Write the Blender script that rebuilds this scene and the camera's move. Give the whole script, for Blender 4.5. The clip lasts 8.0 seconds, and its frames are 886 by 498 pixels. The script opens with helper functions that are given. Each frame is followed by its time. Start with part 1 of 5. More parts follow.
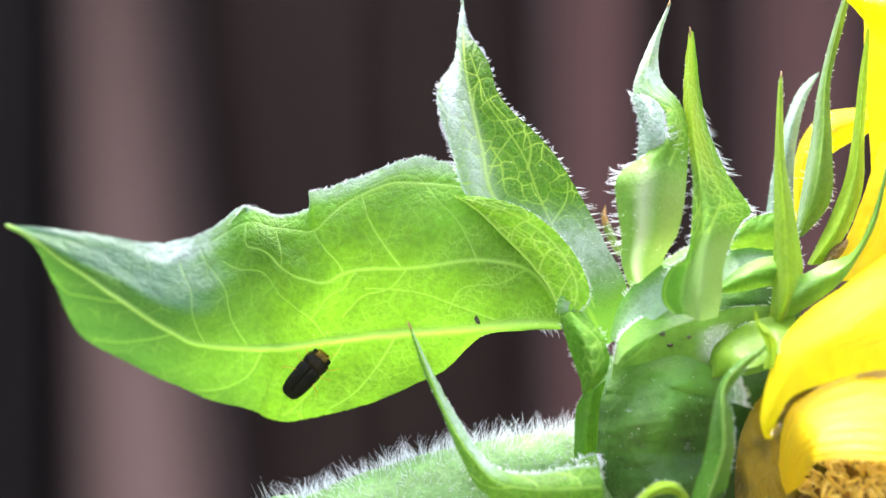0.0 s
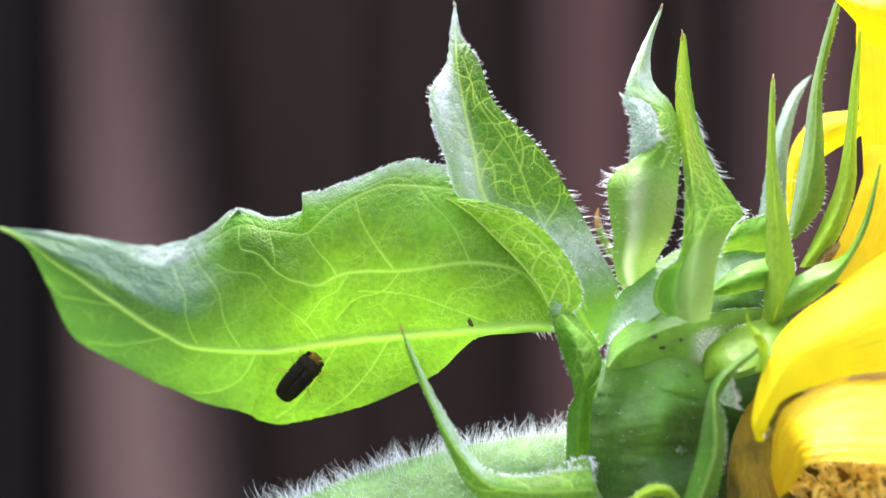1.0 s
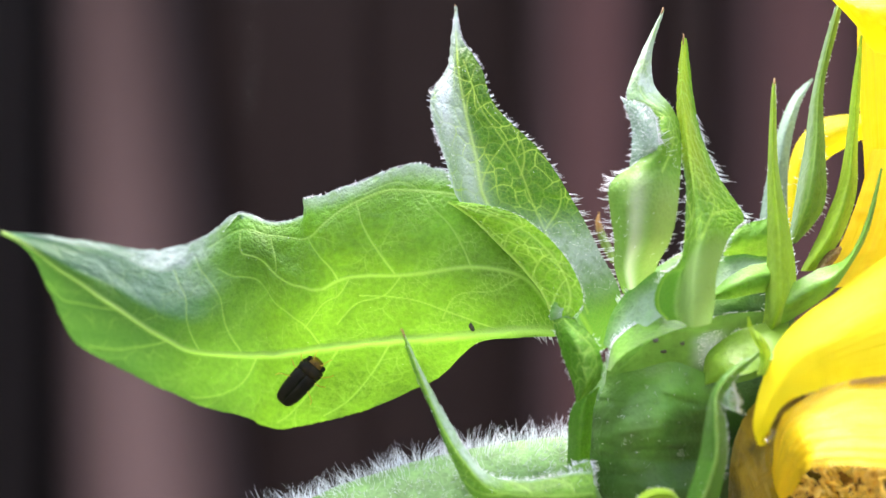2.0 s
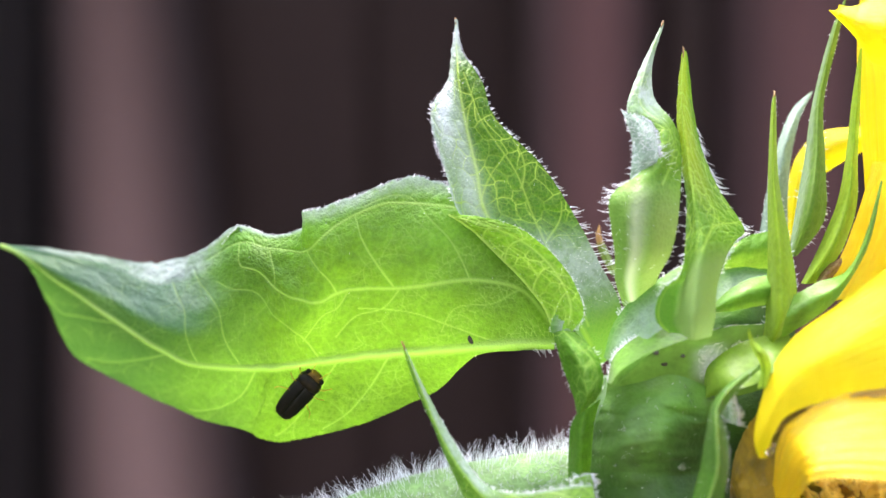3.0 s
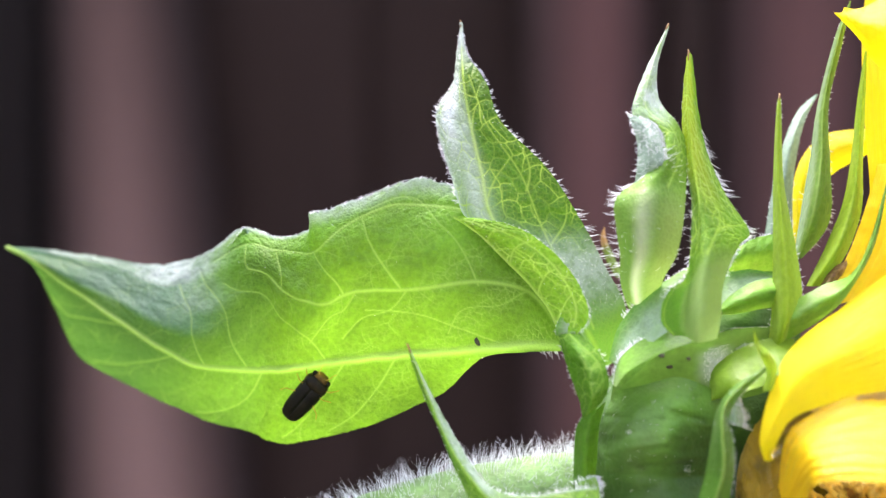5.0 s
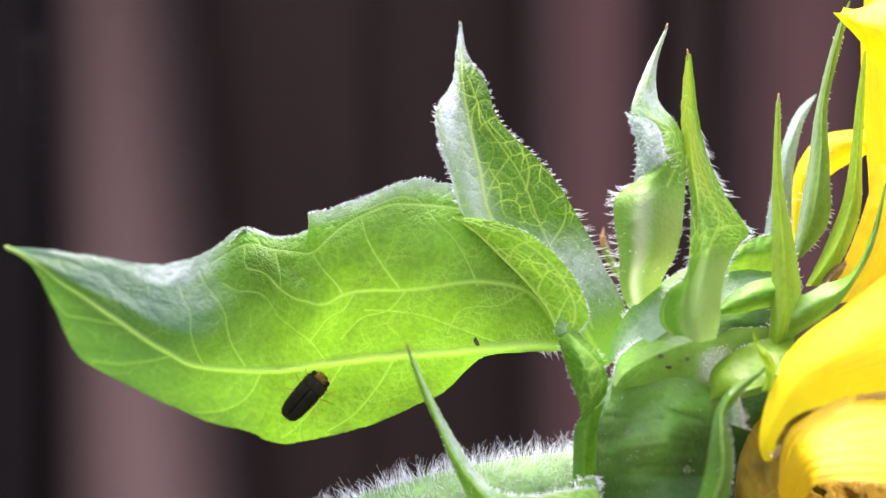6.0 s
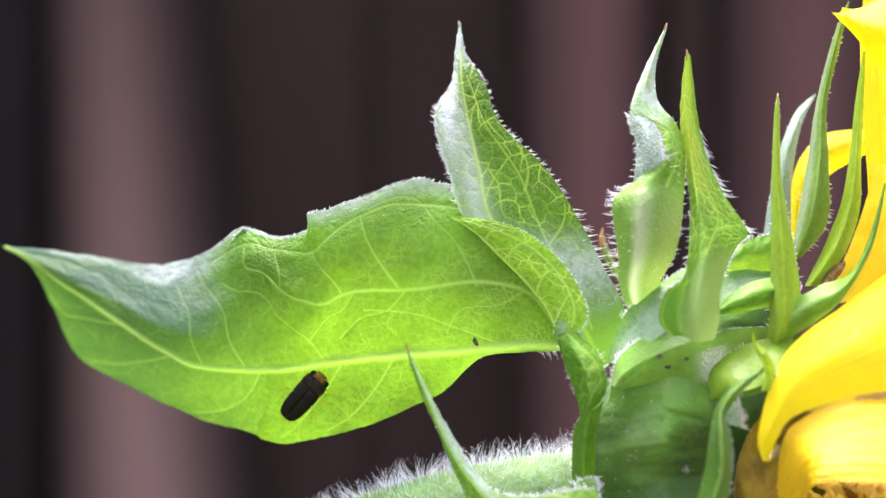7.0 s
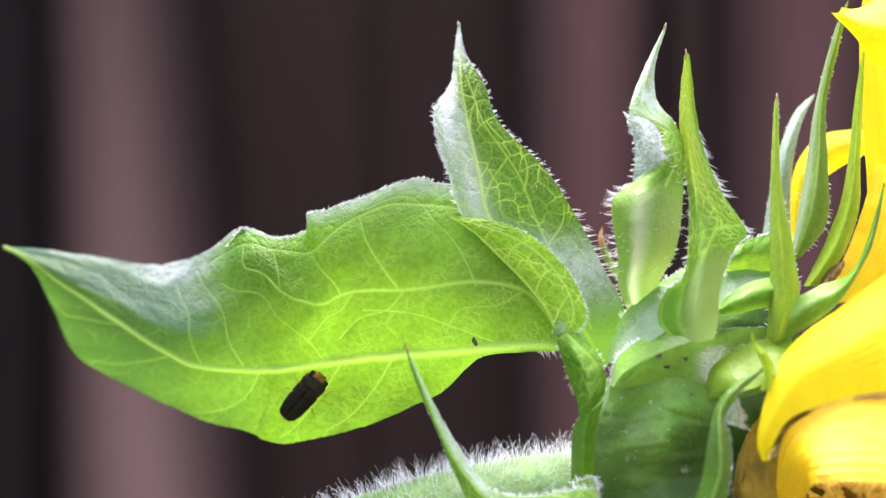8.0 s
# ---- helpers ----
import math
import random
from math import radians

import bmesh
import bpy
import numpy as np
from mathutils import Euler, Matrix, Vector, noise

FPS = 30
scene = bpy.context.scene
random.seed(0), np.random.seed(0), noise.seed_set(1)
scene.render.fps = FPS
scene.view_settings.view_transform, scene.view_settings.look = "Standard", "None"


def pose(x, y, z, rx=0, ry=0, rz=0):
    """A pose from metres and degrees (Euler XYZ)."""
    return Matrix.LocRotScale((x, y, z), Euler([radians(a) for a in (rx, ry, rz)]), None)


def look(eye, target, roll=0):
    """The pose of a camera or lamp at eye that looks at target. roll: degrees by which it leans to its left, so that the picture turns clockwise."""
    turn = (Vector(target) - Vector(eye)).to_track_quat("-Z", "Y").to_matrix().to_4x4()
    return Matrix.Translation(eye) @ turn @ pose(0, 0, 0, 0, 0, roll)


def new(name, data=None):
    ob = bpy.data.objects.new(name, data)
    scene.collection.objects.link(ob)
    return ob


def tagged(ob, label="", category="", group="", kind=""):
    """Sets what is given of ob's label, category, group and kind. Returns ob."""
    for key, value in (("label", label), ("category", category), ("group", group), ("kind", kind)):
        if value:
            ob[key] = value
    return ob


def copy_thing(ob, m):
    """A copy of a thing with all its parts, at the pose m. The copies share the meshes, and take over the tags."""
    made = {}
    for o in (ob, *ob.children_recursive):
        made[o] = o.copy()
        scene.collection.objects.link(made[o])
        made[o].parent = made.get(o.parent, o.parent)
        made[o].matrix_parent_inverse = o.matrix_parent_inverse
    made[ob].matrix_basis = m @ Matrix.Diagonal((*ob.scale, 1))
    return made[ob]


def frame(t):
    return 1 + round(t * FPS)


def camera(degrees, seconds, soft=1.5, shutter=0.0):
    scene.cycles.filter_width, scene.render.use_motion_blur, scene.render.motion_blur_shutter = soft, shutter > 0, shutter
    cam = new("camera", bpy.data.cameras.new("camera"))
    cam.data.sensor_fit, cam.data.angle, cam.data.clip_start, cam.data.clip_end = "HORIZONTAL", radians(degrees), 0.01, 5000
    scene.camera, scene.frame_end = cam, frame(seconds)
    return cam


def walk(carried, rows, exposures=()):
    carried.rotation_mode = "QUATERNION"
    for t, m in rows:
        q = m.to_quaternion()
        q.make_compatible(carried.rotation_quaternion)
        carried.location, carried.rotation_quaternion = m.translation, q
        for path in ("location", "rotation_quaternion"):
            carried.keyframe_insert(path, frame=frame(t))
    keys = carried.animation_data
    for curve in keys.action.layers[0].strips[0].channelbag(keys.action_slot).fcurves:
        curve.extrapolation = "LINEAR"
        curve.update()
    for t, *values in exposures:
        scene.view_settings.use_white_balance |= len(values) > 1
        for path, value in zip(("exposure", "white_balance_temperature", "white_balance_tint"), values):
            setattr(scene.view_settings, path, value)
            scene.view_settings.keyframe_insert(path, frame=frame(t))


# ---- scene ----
# A nodding sunflower head seen from the side in light rain, close up; a board fence stands behind it.
# Places on the plant are in millimetres from the middle of the plant, which hangs 1.3 m over the ground:
# x to the right, y away, z up.
cam = camera(40.0, 8.0, soft=1.5, shutter=0.5)
cam.data.dof.use_dof = True
cam.data.dof.focus_distance = 0.1388
cam.data.dof.aperture_fstop = 9.5
PATH = [
    (0, -0.00049, -0.13737, 1.3, 89.021, 0, 0),
    (0.5, 0.00010, -0.13737, 1.3, 89.144, 0, 0),
    (1, 0.00039, -0.13737, 1.3, 89.144, 0, 0),
    (2.5, 0.00020, -0.13737, 1.3, 89.593, 0, 0),
    (3, 0.00020, -0.13737, 1.3, 89.920, 0, 0),
    (3.5, -0.00000, -0.13737, 1.3, 90.000, 0, 0),
    (4, 0.00039, -0.13737, 1.3, 89.878, 0, 0),
    (4.5, -0.00039, -0.13737, 1.3, 90.040, 0, 0),
    (6, -0.00029, -0.13737, 1.3, 90.040, 0, 0),
    (6.5, 0.00039, -0.13737, 1.3, 89.960, 0, 0),
    (7, -0.00019, -0.13737, 1.3, 90.040, 0, 0),
    (7.5, 0.00010, -0.13737, 1.3, 90.000, 0, 0),
    (8, -0.00010, -0.13737, 1.3, 90.040, 0, 0),
]
EXPOSURES = [(0.0, 2.7, 6500, 12), (0.5, 2.54, 6500, 13), (1.0, 2.46, 6500, 14), (2.5, 2.43, 6520, 19), (3.5, 2.44, 6600, 22), (8.0, 2.44, 6700, 25)]
walk(cam, [(t, pose(x, y, z, rx, ry, rz)) for t, x, y, z, rx, ry, rz in PATH], EXPOSURES)

# ---- light: a bright grey rainy sky, brightest high up behind the plant ----
world = bpy.data.worlds.new("sky")
scene.world = world
world.use_nodes = True
wn = world.node_tree.nodes
wl = world.node_tree.links
sky = wn.new("ShaderNodeTexSky")
sky.sky_type = "NISHITA"
sky.sun_disc = False
sky.sun_elevation = radians(75)
sky.sun_rotation = radians(-20)
sky.air_density = 1.0
sky.dust_density = 6.0
sky.ozone_density = 1.0
grey = wn.new("ShaderNodeHueSaturation")  # cloud takes most of the blue out
grey.inputs["Saturation"].default_value = 0.75
wl.new(sky.outputs[0], grey.inputs["Color"])
wl.new(grey.outputs[0], wn["Background"].inputs["Color"])
wn["Background"].inputs["Strength"].default_value = 0.15
sun_data = bpy.data.lights.new("sun", "SUN")
sun_data.energy = 0.9
sun_data.angle = radians(25)
sun_data.color = (1.0, 0.98, 0.96)
sun = new("sun", sun_data)
sun.matrix_world = look((-0.4, 0.4, 2.0), (0, 0, 0))


# ---- materials ----


def material(name):
    m = bpy.data.materials.new(name)
    m.use_nodes = True
    nodes = m.node_tree.nodes
    return m, nodes, m.node_tree.links, nodes["Principled BSDF"], nodes["Material Output"]


def texture(nodes, links, kind, coord, **values):
    node = nodes.new(kind)
    links.new(coord, node.inputs["Vector"])
    for key, value in values.items():
        node.inputs[key].default_value = value
    return node


def ramp(nodes, links, source, low, high, a, b):
    node = nodes.new("ShaderNodeValToRGB")
    node.color_ramp.elements[0].position, node.color_ramp.elements[1].position = low, high
    node.color_ramp.elements[0].color, node.color_ramp.elements[1].color = (*a, 1), (*b, 1)
    links.new(source, node.inputs["Fac"])
    return node


def mixed(nodes, links, fac, a, b):
    node = nodes.new("ShaderNodeMix")
    node.data_type = "RGBA"
    for socket, value in ((node.inputs[0], fac), (node.inputs[6], a), (node.inputs[7], b)):
        if isinstance(value, (int, float)):
            socket.default_value = value
        elif isinstance(value, tuple):
            socket.default_value = (*value, 1)
        else:
            links.new(value, socket)
    return node.outputs[2]


def leafy(name, skin, glow, vein, through_part=0.5, cell=1134.0, rough=0.48, coat=0.25, coat_rough=0.28, sheen=0.06, net=0.75, down_sheen_areas=(), tints=(), relief=0.5, blotches=0.25, lumps=0.0, patch=90.0, line=0.22, grit=1.0, border=0.1, frost=(0.68, 0.8, 0.83)):
    """Leaf tissue: a lit skin, light that shines through, and the fine grain between its veins.
    Pale areas are (across from, to, along from, to, amount): white down, and sheen painted into the colour."""
    m, n, l, bsdf, out = material(name)
    co = n.new("ShaderNodeTexCoord").outputs["Object"]
    fine = texture(n, l, "ShaderNodeTexVoronoi", co, Scale=cell)
    fine.feature = "DISTANCE_TO_EDGE"
    both = ramp(n, l, fine.outputs["Distance"], 0.02, line, (1, 1, 1), (0, 0, 0))
    amount = n.new("ShaderNodeMath")
    amount.operation = "MULTIPLY"
    amount.inputs[1].default_value = net
    l.new(both.outputs[0], amount.inputs[0])
    blotch = texture(n, l, "ShaderNodeTexNoise", co, Scale=patch, Detail=4.0)
    grain = texture(n, l, "ShaderNodeTexNoise", co, Scale=1600.0, Detail=3.0)
    tone = ramp(n, l, blotch.outputs["Fac"], 0.3, 0.72, tuple((1 - blotches) * c for c in skin), tuple(min(1, (1 + blotches) * c) for c in skin))
    tone2 = ramp(n, l, blotch.outputs["Fac"], 0.3, 0.72, tuple((1 - 0.8 * blotches) * c for c in glow), tuple(min(1, (1 + 0.6 * blotches) * c) for c in glow))
    speck = ramp(n, l, grain.outputs["Fac"], 0.35, 0.66, (0.7, 0.72, 0.68), (1.1, 1.08, 1.0))
    mul = n.new("ShaderNodeMix")
    mul.data_type, mul.blend_type = "RGBA", "MULTIPLY"
    mul.inputs[0].default_value = grit
    l.new(tone.outputs[0], mul.inputs[6])
    l.new(speck.outputs[0], mul.inputs[7])
    mul2 = n.new("ShaderNodeMix")
    mul2.data_type, mul2.blend_type = "RGBA", "MULTIPLY"
    mul2.inputs[0].default_value = 0.8 * grit
    l.new(tone2.outputs[0], mul2.inputs[6])
    l.new(speck.outputs[0], mul2.inputs[7])
    rib = n.new("ShaderNodeAttribute")
    rib.attribute_name = "rib"
    col, col2, total, tufts = mul.outputs[2], mul2.outputs[2], None, None
    if down_sheen_areas or tints:
        uv = n.new("ShaderNodeSeparateXYZ")
        l.new(n.new("ShaderNodeTexCoord").outputs["UV"], uv.inputs[0])
        tuft = texture(n, l, "ShaderNodeTexNoise", co, Scale=700.0, Detail=5.0, Roughness=0.7)
        tufts = ramp(n, l, tuft.outputs["Fac"], 0.3, 0.55, (0.35, 0.35, 0.35), (1, 1, 1))
        for u0, u1, v0, v1, most, *hue in tuple(tints) + tuple(down_sheen_areas):
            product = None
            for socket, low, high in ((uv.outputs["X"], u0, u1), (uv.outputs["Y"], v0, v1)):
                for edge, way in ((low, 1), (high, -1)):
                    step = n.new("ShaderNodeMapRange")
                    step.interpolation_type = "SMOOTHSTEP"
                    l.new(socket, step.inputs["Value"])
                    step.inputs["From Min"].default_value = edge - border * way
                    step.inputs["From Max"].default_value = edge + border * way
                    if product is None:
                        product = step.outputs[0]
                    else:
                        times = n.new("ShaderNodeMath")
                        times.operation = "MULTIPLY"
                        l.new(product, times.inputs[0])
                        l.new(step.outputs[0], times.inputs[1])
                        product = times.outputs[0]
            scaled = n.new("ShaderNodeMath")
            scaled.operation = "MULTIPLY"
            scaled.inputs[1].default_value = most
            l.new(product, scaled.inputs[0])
            if hue:  # another colour: real tissue tones, and painted light and shade
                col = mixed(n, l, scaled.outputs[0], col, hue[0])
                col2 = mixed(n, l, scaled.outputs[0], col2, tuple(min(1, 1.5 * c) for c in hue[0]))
            elif total is None:
                total = scaled.outputs[0]
            else:
                most_of = n.new("ShaderNodeMath")
                most_of.operation = "MAXIMUM"
                l.new(total, most_of.inputs[0])
                l.new(scaled.outputs[0], most_of.inputs[1])
                total = most_of.outputs[0]
    col = mixed(n, l, amount.outputs[0], col, vein)
    col = mixed(n, l, rib.outputs["Fac"], col, tuple(min(1, c * 1.1 + 0.02) for c in vein))
    col2 = mixed(n, l, amount.outputs[0], col2, tuple(min(1, c * 1.25 + 0.05) for c in glow))
    col2 = mixed(n, l, rib.outputs["Fac"], col2, tuple(min(1, c * 1.5 + 0.03) for c in glow))
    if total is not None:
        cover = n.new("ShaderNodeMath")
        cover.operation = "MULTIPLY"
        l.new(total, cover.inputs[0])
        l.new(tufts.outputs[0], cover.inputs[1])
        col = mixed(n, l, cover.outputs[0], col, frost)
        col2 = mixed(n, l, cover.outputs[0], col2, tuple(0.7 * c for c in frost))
    l.new(col, bsdf.inputs["Base Color"])
    bsdf.inputs["Roughness"].default_value = rough
    bsdf.inputs["Coat Weight"].default_value = coat
    bsdf.inputs["Coat Roughness"].default_value = coat_rough
    bsdf.inputs["Sheen Weight"].default_value = sheen
    bsdf.inputs["Sheen Roughness"].default_value = 0.4
    bump = n.new("ShaderNodeBump")
    bump.inputs["Strength"].default_value = relief
    bump.inputs["Distance"].default_value = 0.0002
    l.new(both.outputs[0], bump.inputs["Height"])
    if lumps:
        swell = n.new("ShaderNodeBump")
        swell.inputs["Strength"].default_value = 0.6
        swell.inputs["Distance"].default_value = lumps
        l.new(blotch.outputs["Fac"], swell.inputs["Height"])
        l.new(swell.outputs[0], bump.inputs["Normal"])
    bsdf.inputs["Specular IOR Level"].default_value = 0.2
    l.new(bump.outputs[0], bsdf.inputs["Normal"])
    trans = n.new("ShaderNodeBsdfTranslucent")
    l.new(col2, trans.inputs["Color"])
    l.new(bump.outputs[0], trans.inputs["Normal"])
    mix = n.new("ShaderNodeMixShader")
    mix.inputs[0].default_value = through_part
    l.new(bsdf.outputs[0], mix.inputs[1])
    l.new(trans.outputs[0], mix.inputs[2])
    l.new(mix.outputs[0], out.inputs["Surface"])
    return m


def petal_skin(name, skin, glow, dark, through_part=0.45, gloss=0.45, coat=0.0, stains=None):
    """Ray floret tissue: long fine streaks along the petal."""
    m, n, l, bsdf, out = material(name)
    uv = n.new("ShaderNodeTexCoord").outputs["UV"]
    mapping = n.new("ShaderNodeMapping")
    mapping.inputs["Scale"].default_value = (14.0, 0.9, 1.0)
    l.new(uv, mapping.inputs["Vector"])
    streak = texture(n, l, "ShaderNodeTexNoise", mapping.outputs[0], Scale=2.2, Detail=4.0, Roughness=0.6)
    tone = ramp(n, l, streak.outputs["Fac"], 0.35, 0.68, dark, skin)
    colour = tone.outputs[0]
    if stains:
        blot = texture(n, l, "ShaderNodeTexNoise", n.new("ShaderNodeTexCoord").outputs["Object"], Scale=230.0, Detail=4.0)
        cover = ramp(n, l, blot.outputs["Fac"], 0.42, 0.62, (0, 0, 0), (1, 1, 1))
        colour = mixed(n, l, cover.outputs[0], colour, stains)
    l.new(colour, bsdf.inputs["Base Color"])
    bsdf.inputs["Roughness"].default_value = 0.36
    bsdf.inputs["Coat Weight"].default_value = coat
    bsdf.inputs["Coat Roughness"].default_value = 0.12
    bsdf.inputs["Specular IOR Level"].default_value = gloss
    bump = n.new("ShaderNodeBump")
    bump.inputs["Strength"].default_value = 0.6
    bump.inputs["Distance"].default_value = 0.0007 if not coat else 0.001
    l.new(streak.outputs["Fac"], bump.inputs["Height"])
    l.new(bump.outputs[0], bsdf.inputs["Normal"])
    l.new(bump.outputs[0], bsdf.inputs["Coat Normal"])
    trans = n.new("ShaderNodeBsdfTranslucent")
    trans.inputs["Color"].default_value = (*glow, 1)
    mix = n.new("ShaderNodeMixShader")
    mix.inputs[0].default_value = through_part
    l.new(bsdf.outputs[0], mix.inputs[1])
    l.new(trans.outputs[0], mix.inputs[2])
    l.new(mix.outputs[0], out.inputs["Surface"])
    return m


def plain(name, a, b, rough=0.6, scale=300.0, metal=0.0, coat=0.0, bump_size=0.0, glow=None, gloss=0.5):
    m, n, l, bsdf, out = material(name)
    co = n.new("ShaderNodeTexCoord").outputs["Object"]
    noise_node = texture(n, l, "ShaderNodeTexNoise", co, Scale=scale, Detail=5.0)
    tone = ramp(n, l, noise_node.outputs["Fac"], 0.3, 0.7, a, b)
    l.new(tone.outputs[0], bsdf.inputs["Base Color"])
    bsdf.inputs["Roughness"].default_value = rough
    bsdf.inputs["Metallic"].default_value = metal
    bsdf.inputs["Specular IOR Level"].default_value = gloss
    bsdf.inputs["Coat Weight"].default_value = coat
    if bump_size:
        bump = n.new("ShaderNodeBump")
        bump.inputs["Distance"].default_value = bump_size
        l.new(noise_node.outputs["Fac"], bump.inputs["Height"])
        l.new(bump.outputs[0], bsdf.inputs["Normal"])
    if glow:
        trans = n.new("ShaderNodeBsdfTranslucent")
        trans.inputs["Color"].default_value = (*glow, 1)
        mix = n.new("ShaderNodeMixShader")
        mix.inputs[0].default_value = 0.5
        l.new(bsdf.outputs[0], mix.inputs[1])
        l.new(trans.outputs[0], mix.inputs[2])
        l.new(mix.outputs[0], out.inputs["Surface"])
    return m


def board_wood(name, a, b, edge_fade=0.0, edge=(0.034, 0.024, 0.024), lit_below=0.0):
    """Stained fence board with grain that runs up and down. Over a share of its width the colour fades to
    dark edges, which imitates soft focus; its lower part can be painted brighter than the top."""
    m, n, l, bsdf, out = material(name)
    co = n.new("ShaderNodeTexCoord").outputs["Object"]
    mapping = n.new("ShaderNodeMapping")
    mapping.inputs["Scale"].default_value = (1.0, 1.0, 0.06)
    l.new(co, mapping.inputs["Vector"])
    grain = texture(n, l, "ShaderNodeTexNoise", mapping.outputs[0], Scale=60.0, Detail=6.0, Roughness=0.65)
    patch = texture(n, l, "ShaderNodeTexNoise", mapping.outputs[0], Scale=9.0, Detail=3.0)
    fac = n.new("ShaderNodeMath")
    fac.operation = "MULTIPLY_ADD"
    fac.inputs[1].default_value = 0.5
    half = n.new("ShaderNodeMath")
    half.operation = "MULTIPLY"
    half.inputs[1].default_value = 0.5
    l.new(patch.outputs["Fac"], half.inputs[0])
    l.new(grain.outputs["Fac"], fac.inputs[0])
    l.new(half.outputs[0], fac.inputs[2])
    tone = ramp(n, l, fac.outputs[0], 0.3, 0.7, a, b)
    colour = tone.outputs[0]
    # brightness painted into the colour: darker above, paler towards the ground
    if lit_below:
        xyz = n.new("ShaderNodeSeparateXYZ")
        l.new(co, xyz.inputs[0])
        low_fade = n.new("ShaderNodeMapRange")
        low_fade.interpolation_type = "SMOOTHSTEP"
        low_fade.inputs["From Min"].default_value, low_fade.inputs["From Max"].default_value = 0.62, 0.08
        l.new(xyz.outputs["Z"], low_fade.inputs["Value"])
        colour = mixed(n, l, low_fade.outputs[0], mixed(n, l, lit_below, colour, edge), mixed(n, l, lit_below, colour, (0.24, 0.17, 0.16)))
    # soft blurred edges painted into the colour
    if edge_fade:
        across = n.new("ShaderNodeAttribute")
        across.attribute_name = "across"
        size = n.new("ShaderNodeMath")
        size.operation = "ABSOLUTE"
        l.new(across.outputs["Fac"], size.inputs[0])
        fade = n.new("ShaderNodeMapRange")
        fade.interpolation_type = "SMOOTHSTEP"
        fade.inputs["From Min"].default_value, fade.inputs["From Max"].default_value = 0.0, edge_fade
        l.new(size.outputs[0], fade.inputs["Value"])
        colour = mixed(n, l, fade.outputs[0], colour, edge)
    l.new(colour, bsdf.inputs["Base Color"])
    bsdf.inputs["Roughness"].default_value = 0.85
    bsdf.inputs["Specular IOR Level"].default_value = 0.12
    bump = n.new("ShaderNodeBump")
    bump.inputs["Distance"].default_value = 0.001
    l.new(grain.outputs["Fac"], bump.inputs["Height"])
    l.new(bump.outputs[0], bsdf.inputs["Normal"])
    return m


# outer tints stand for weaker backlight; pale tip areas imitate sky sheen
LEAF = leafy("leaf_tissue", (0.105, 0.31, 0.022), (0.165, 0.385, 0.013), (0.33, 0.52, 0.13), 0.5, cell=2400.0, grit=0.7, coat=0.06, sheen=0.0, net=0.06, relief=0.3, blotches=0.36, patch=100.0, lumps=0.0003,
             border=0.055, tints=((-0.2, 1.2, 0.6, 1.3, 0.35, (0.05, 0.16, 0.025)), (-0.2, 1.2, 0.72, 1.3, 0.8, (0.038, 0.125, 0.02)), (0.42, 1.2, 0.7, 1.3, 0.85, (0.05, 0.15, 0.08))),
             down_sheen_areas=((0.8, 1.1, 0.69, 0.78, 0.65), (0.55, 0.8, 0.7, 0.73, 0.35), (0.88, 1.1, 0.78, 0.97, 0.3), (0.45, 0.8, 0.73, 0.88, 0.14), (0.92, 1.1, 0.16, 0.5, 0.4), (0.97, 1.1, 0.12, 0.72, 0.8)))
BRACT = leafy("bract_tissue", (0.16, 0.43, 0.024), (0.27, 0.6, 0.018), (0.46, 0.63, 0.14), 0.32, cell=2000.0, coat=0.1, sheen=0.0, net=0.12, relief=0.3)
# pale outer half: wet sheen painted into the colour together with the down
BRACT_DOWN_SHEEN = leafy("downy_sheen_bract_tissue", (0.034, 0.13, 0.005), (0.085, 0.26, 0.005), (0.36, 0.54, 0.06), 0.32, cell=2000.0, coat=0.1, net=0.12, relief=0.3,
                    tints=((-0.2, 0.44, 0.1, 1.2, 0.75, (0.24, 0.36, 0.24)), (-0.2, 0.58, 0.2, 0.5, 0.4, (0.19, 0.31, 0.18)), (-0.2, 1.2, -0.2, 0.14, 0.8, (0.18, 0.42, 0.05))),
                    down_sheen_areas=((0.1, 0.34, 0.55, 0.8, 0.8), (-0.2, 0.05, 0.1, 1.2, 0.7), (-0.2, 1.2, 0.88, 1.2, 0.85), (0.3, 0.5, 0.3, 0.7, 0.3), (-0.2, 1.2, 0.2, 0.3, 0.7)))
# pale stripe low on this bract is a highlight painted into the colour
BRACT_TIPPED = leafy("tipped_bract_tissue", (0.1, 0.28, 0.018), (0.2, 0.45, 0.02), (0.36, 0.54, 0.09), 0.32, cell=1800.0, grit=0.6, coat=0.15, net=0.12, relief=0.25, lumps=0.0002, patch=200.0,
                     tints=((-0.2, 1.2, -0.2, 0.4, 0.6, (0.14, 0.25, 0.065)), (0.7, 1.3, 0.05, 0.36, 0.55, (0.22, 0.3, 0.07)), (0.4, 0.6, -0.2, 0.38, 0.6, (0.42, 0.5, 0.34)), (0.1, 0.3, 0.1, 0.36, 0.4, (0.09, 0.25, 0.02))),
                     down_sheen_areas=((-0.2, 1.2, 0.8, 1.2, 0.5), (0.4, 1.2, 0.79, 0.9, 0.9)))
BRACT_SPIKE = leafy("spike_bract_tissue", (0.1, 0.28, 0.022), (0.2, 0.46, 0.025), (0.34, 0.54, 0.1), 0.38, cell=1800.0, coat=0.15, net=0.12, relief=0.25,
                    tints=((-0.2, 0.3, 0.4, 1.0, 0.6, (0.05, 0.16, 0.02)),), down_sheen_areas=((0.6, 1.2, 0.45, 1.2, 0.5), (0.95, 1.2, -0.2, 0.5, 0.6)))
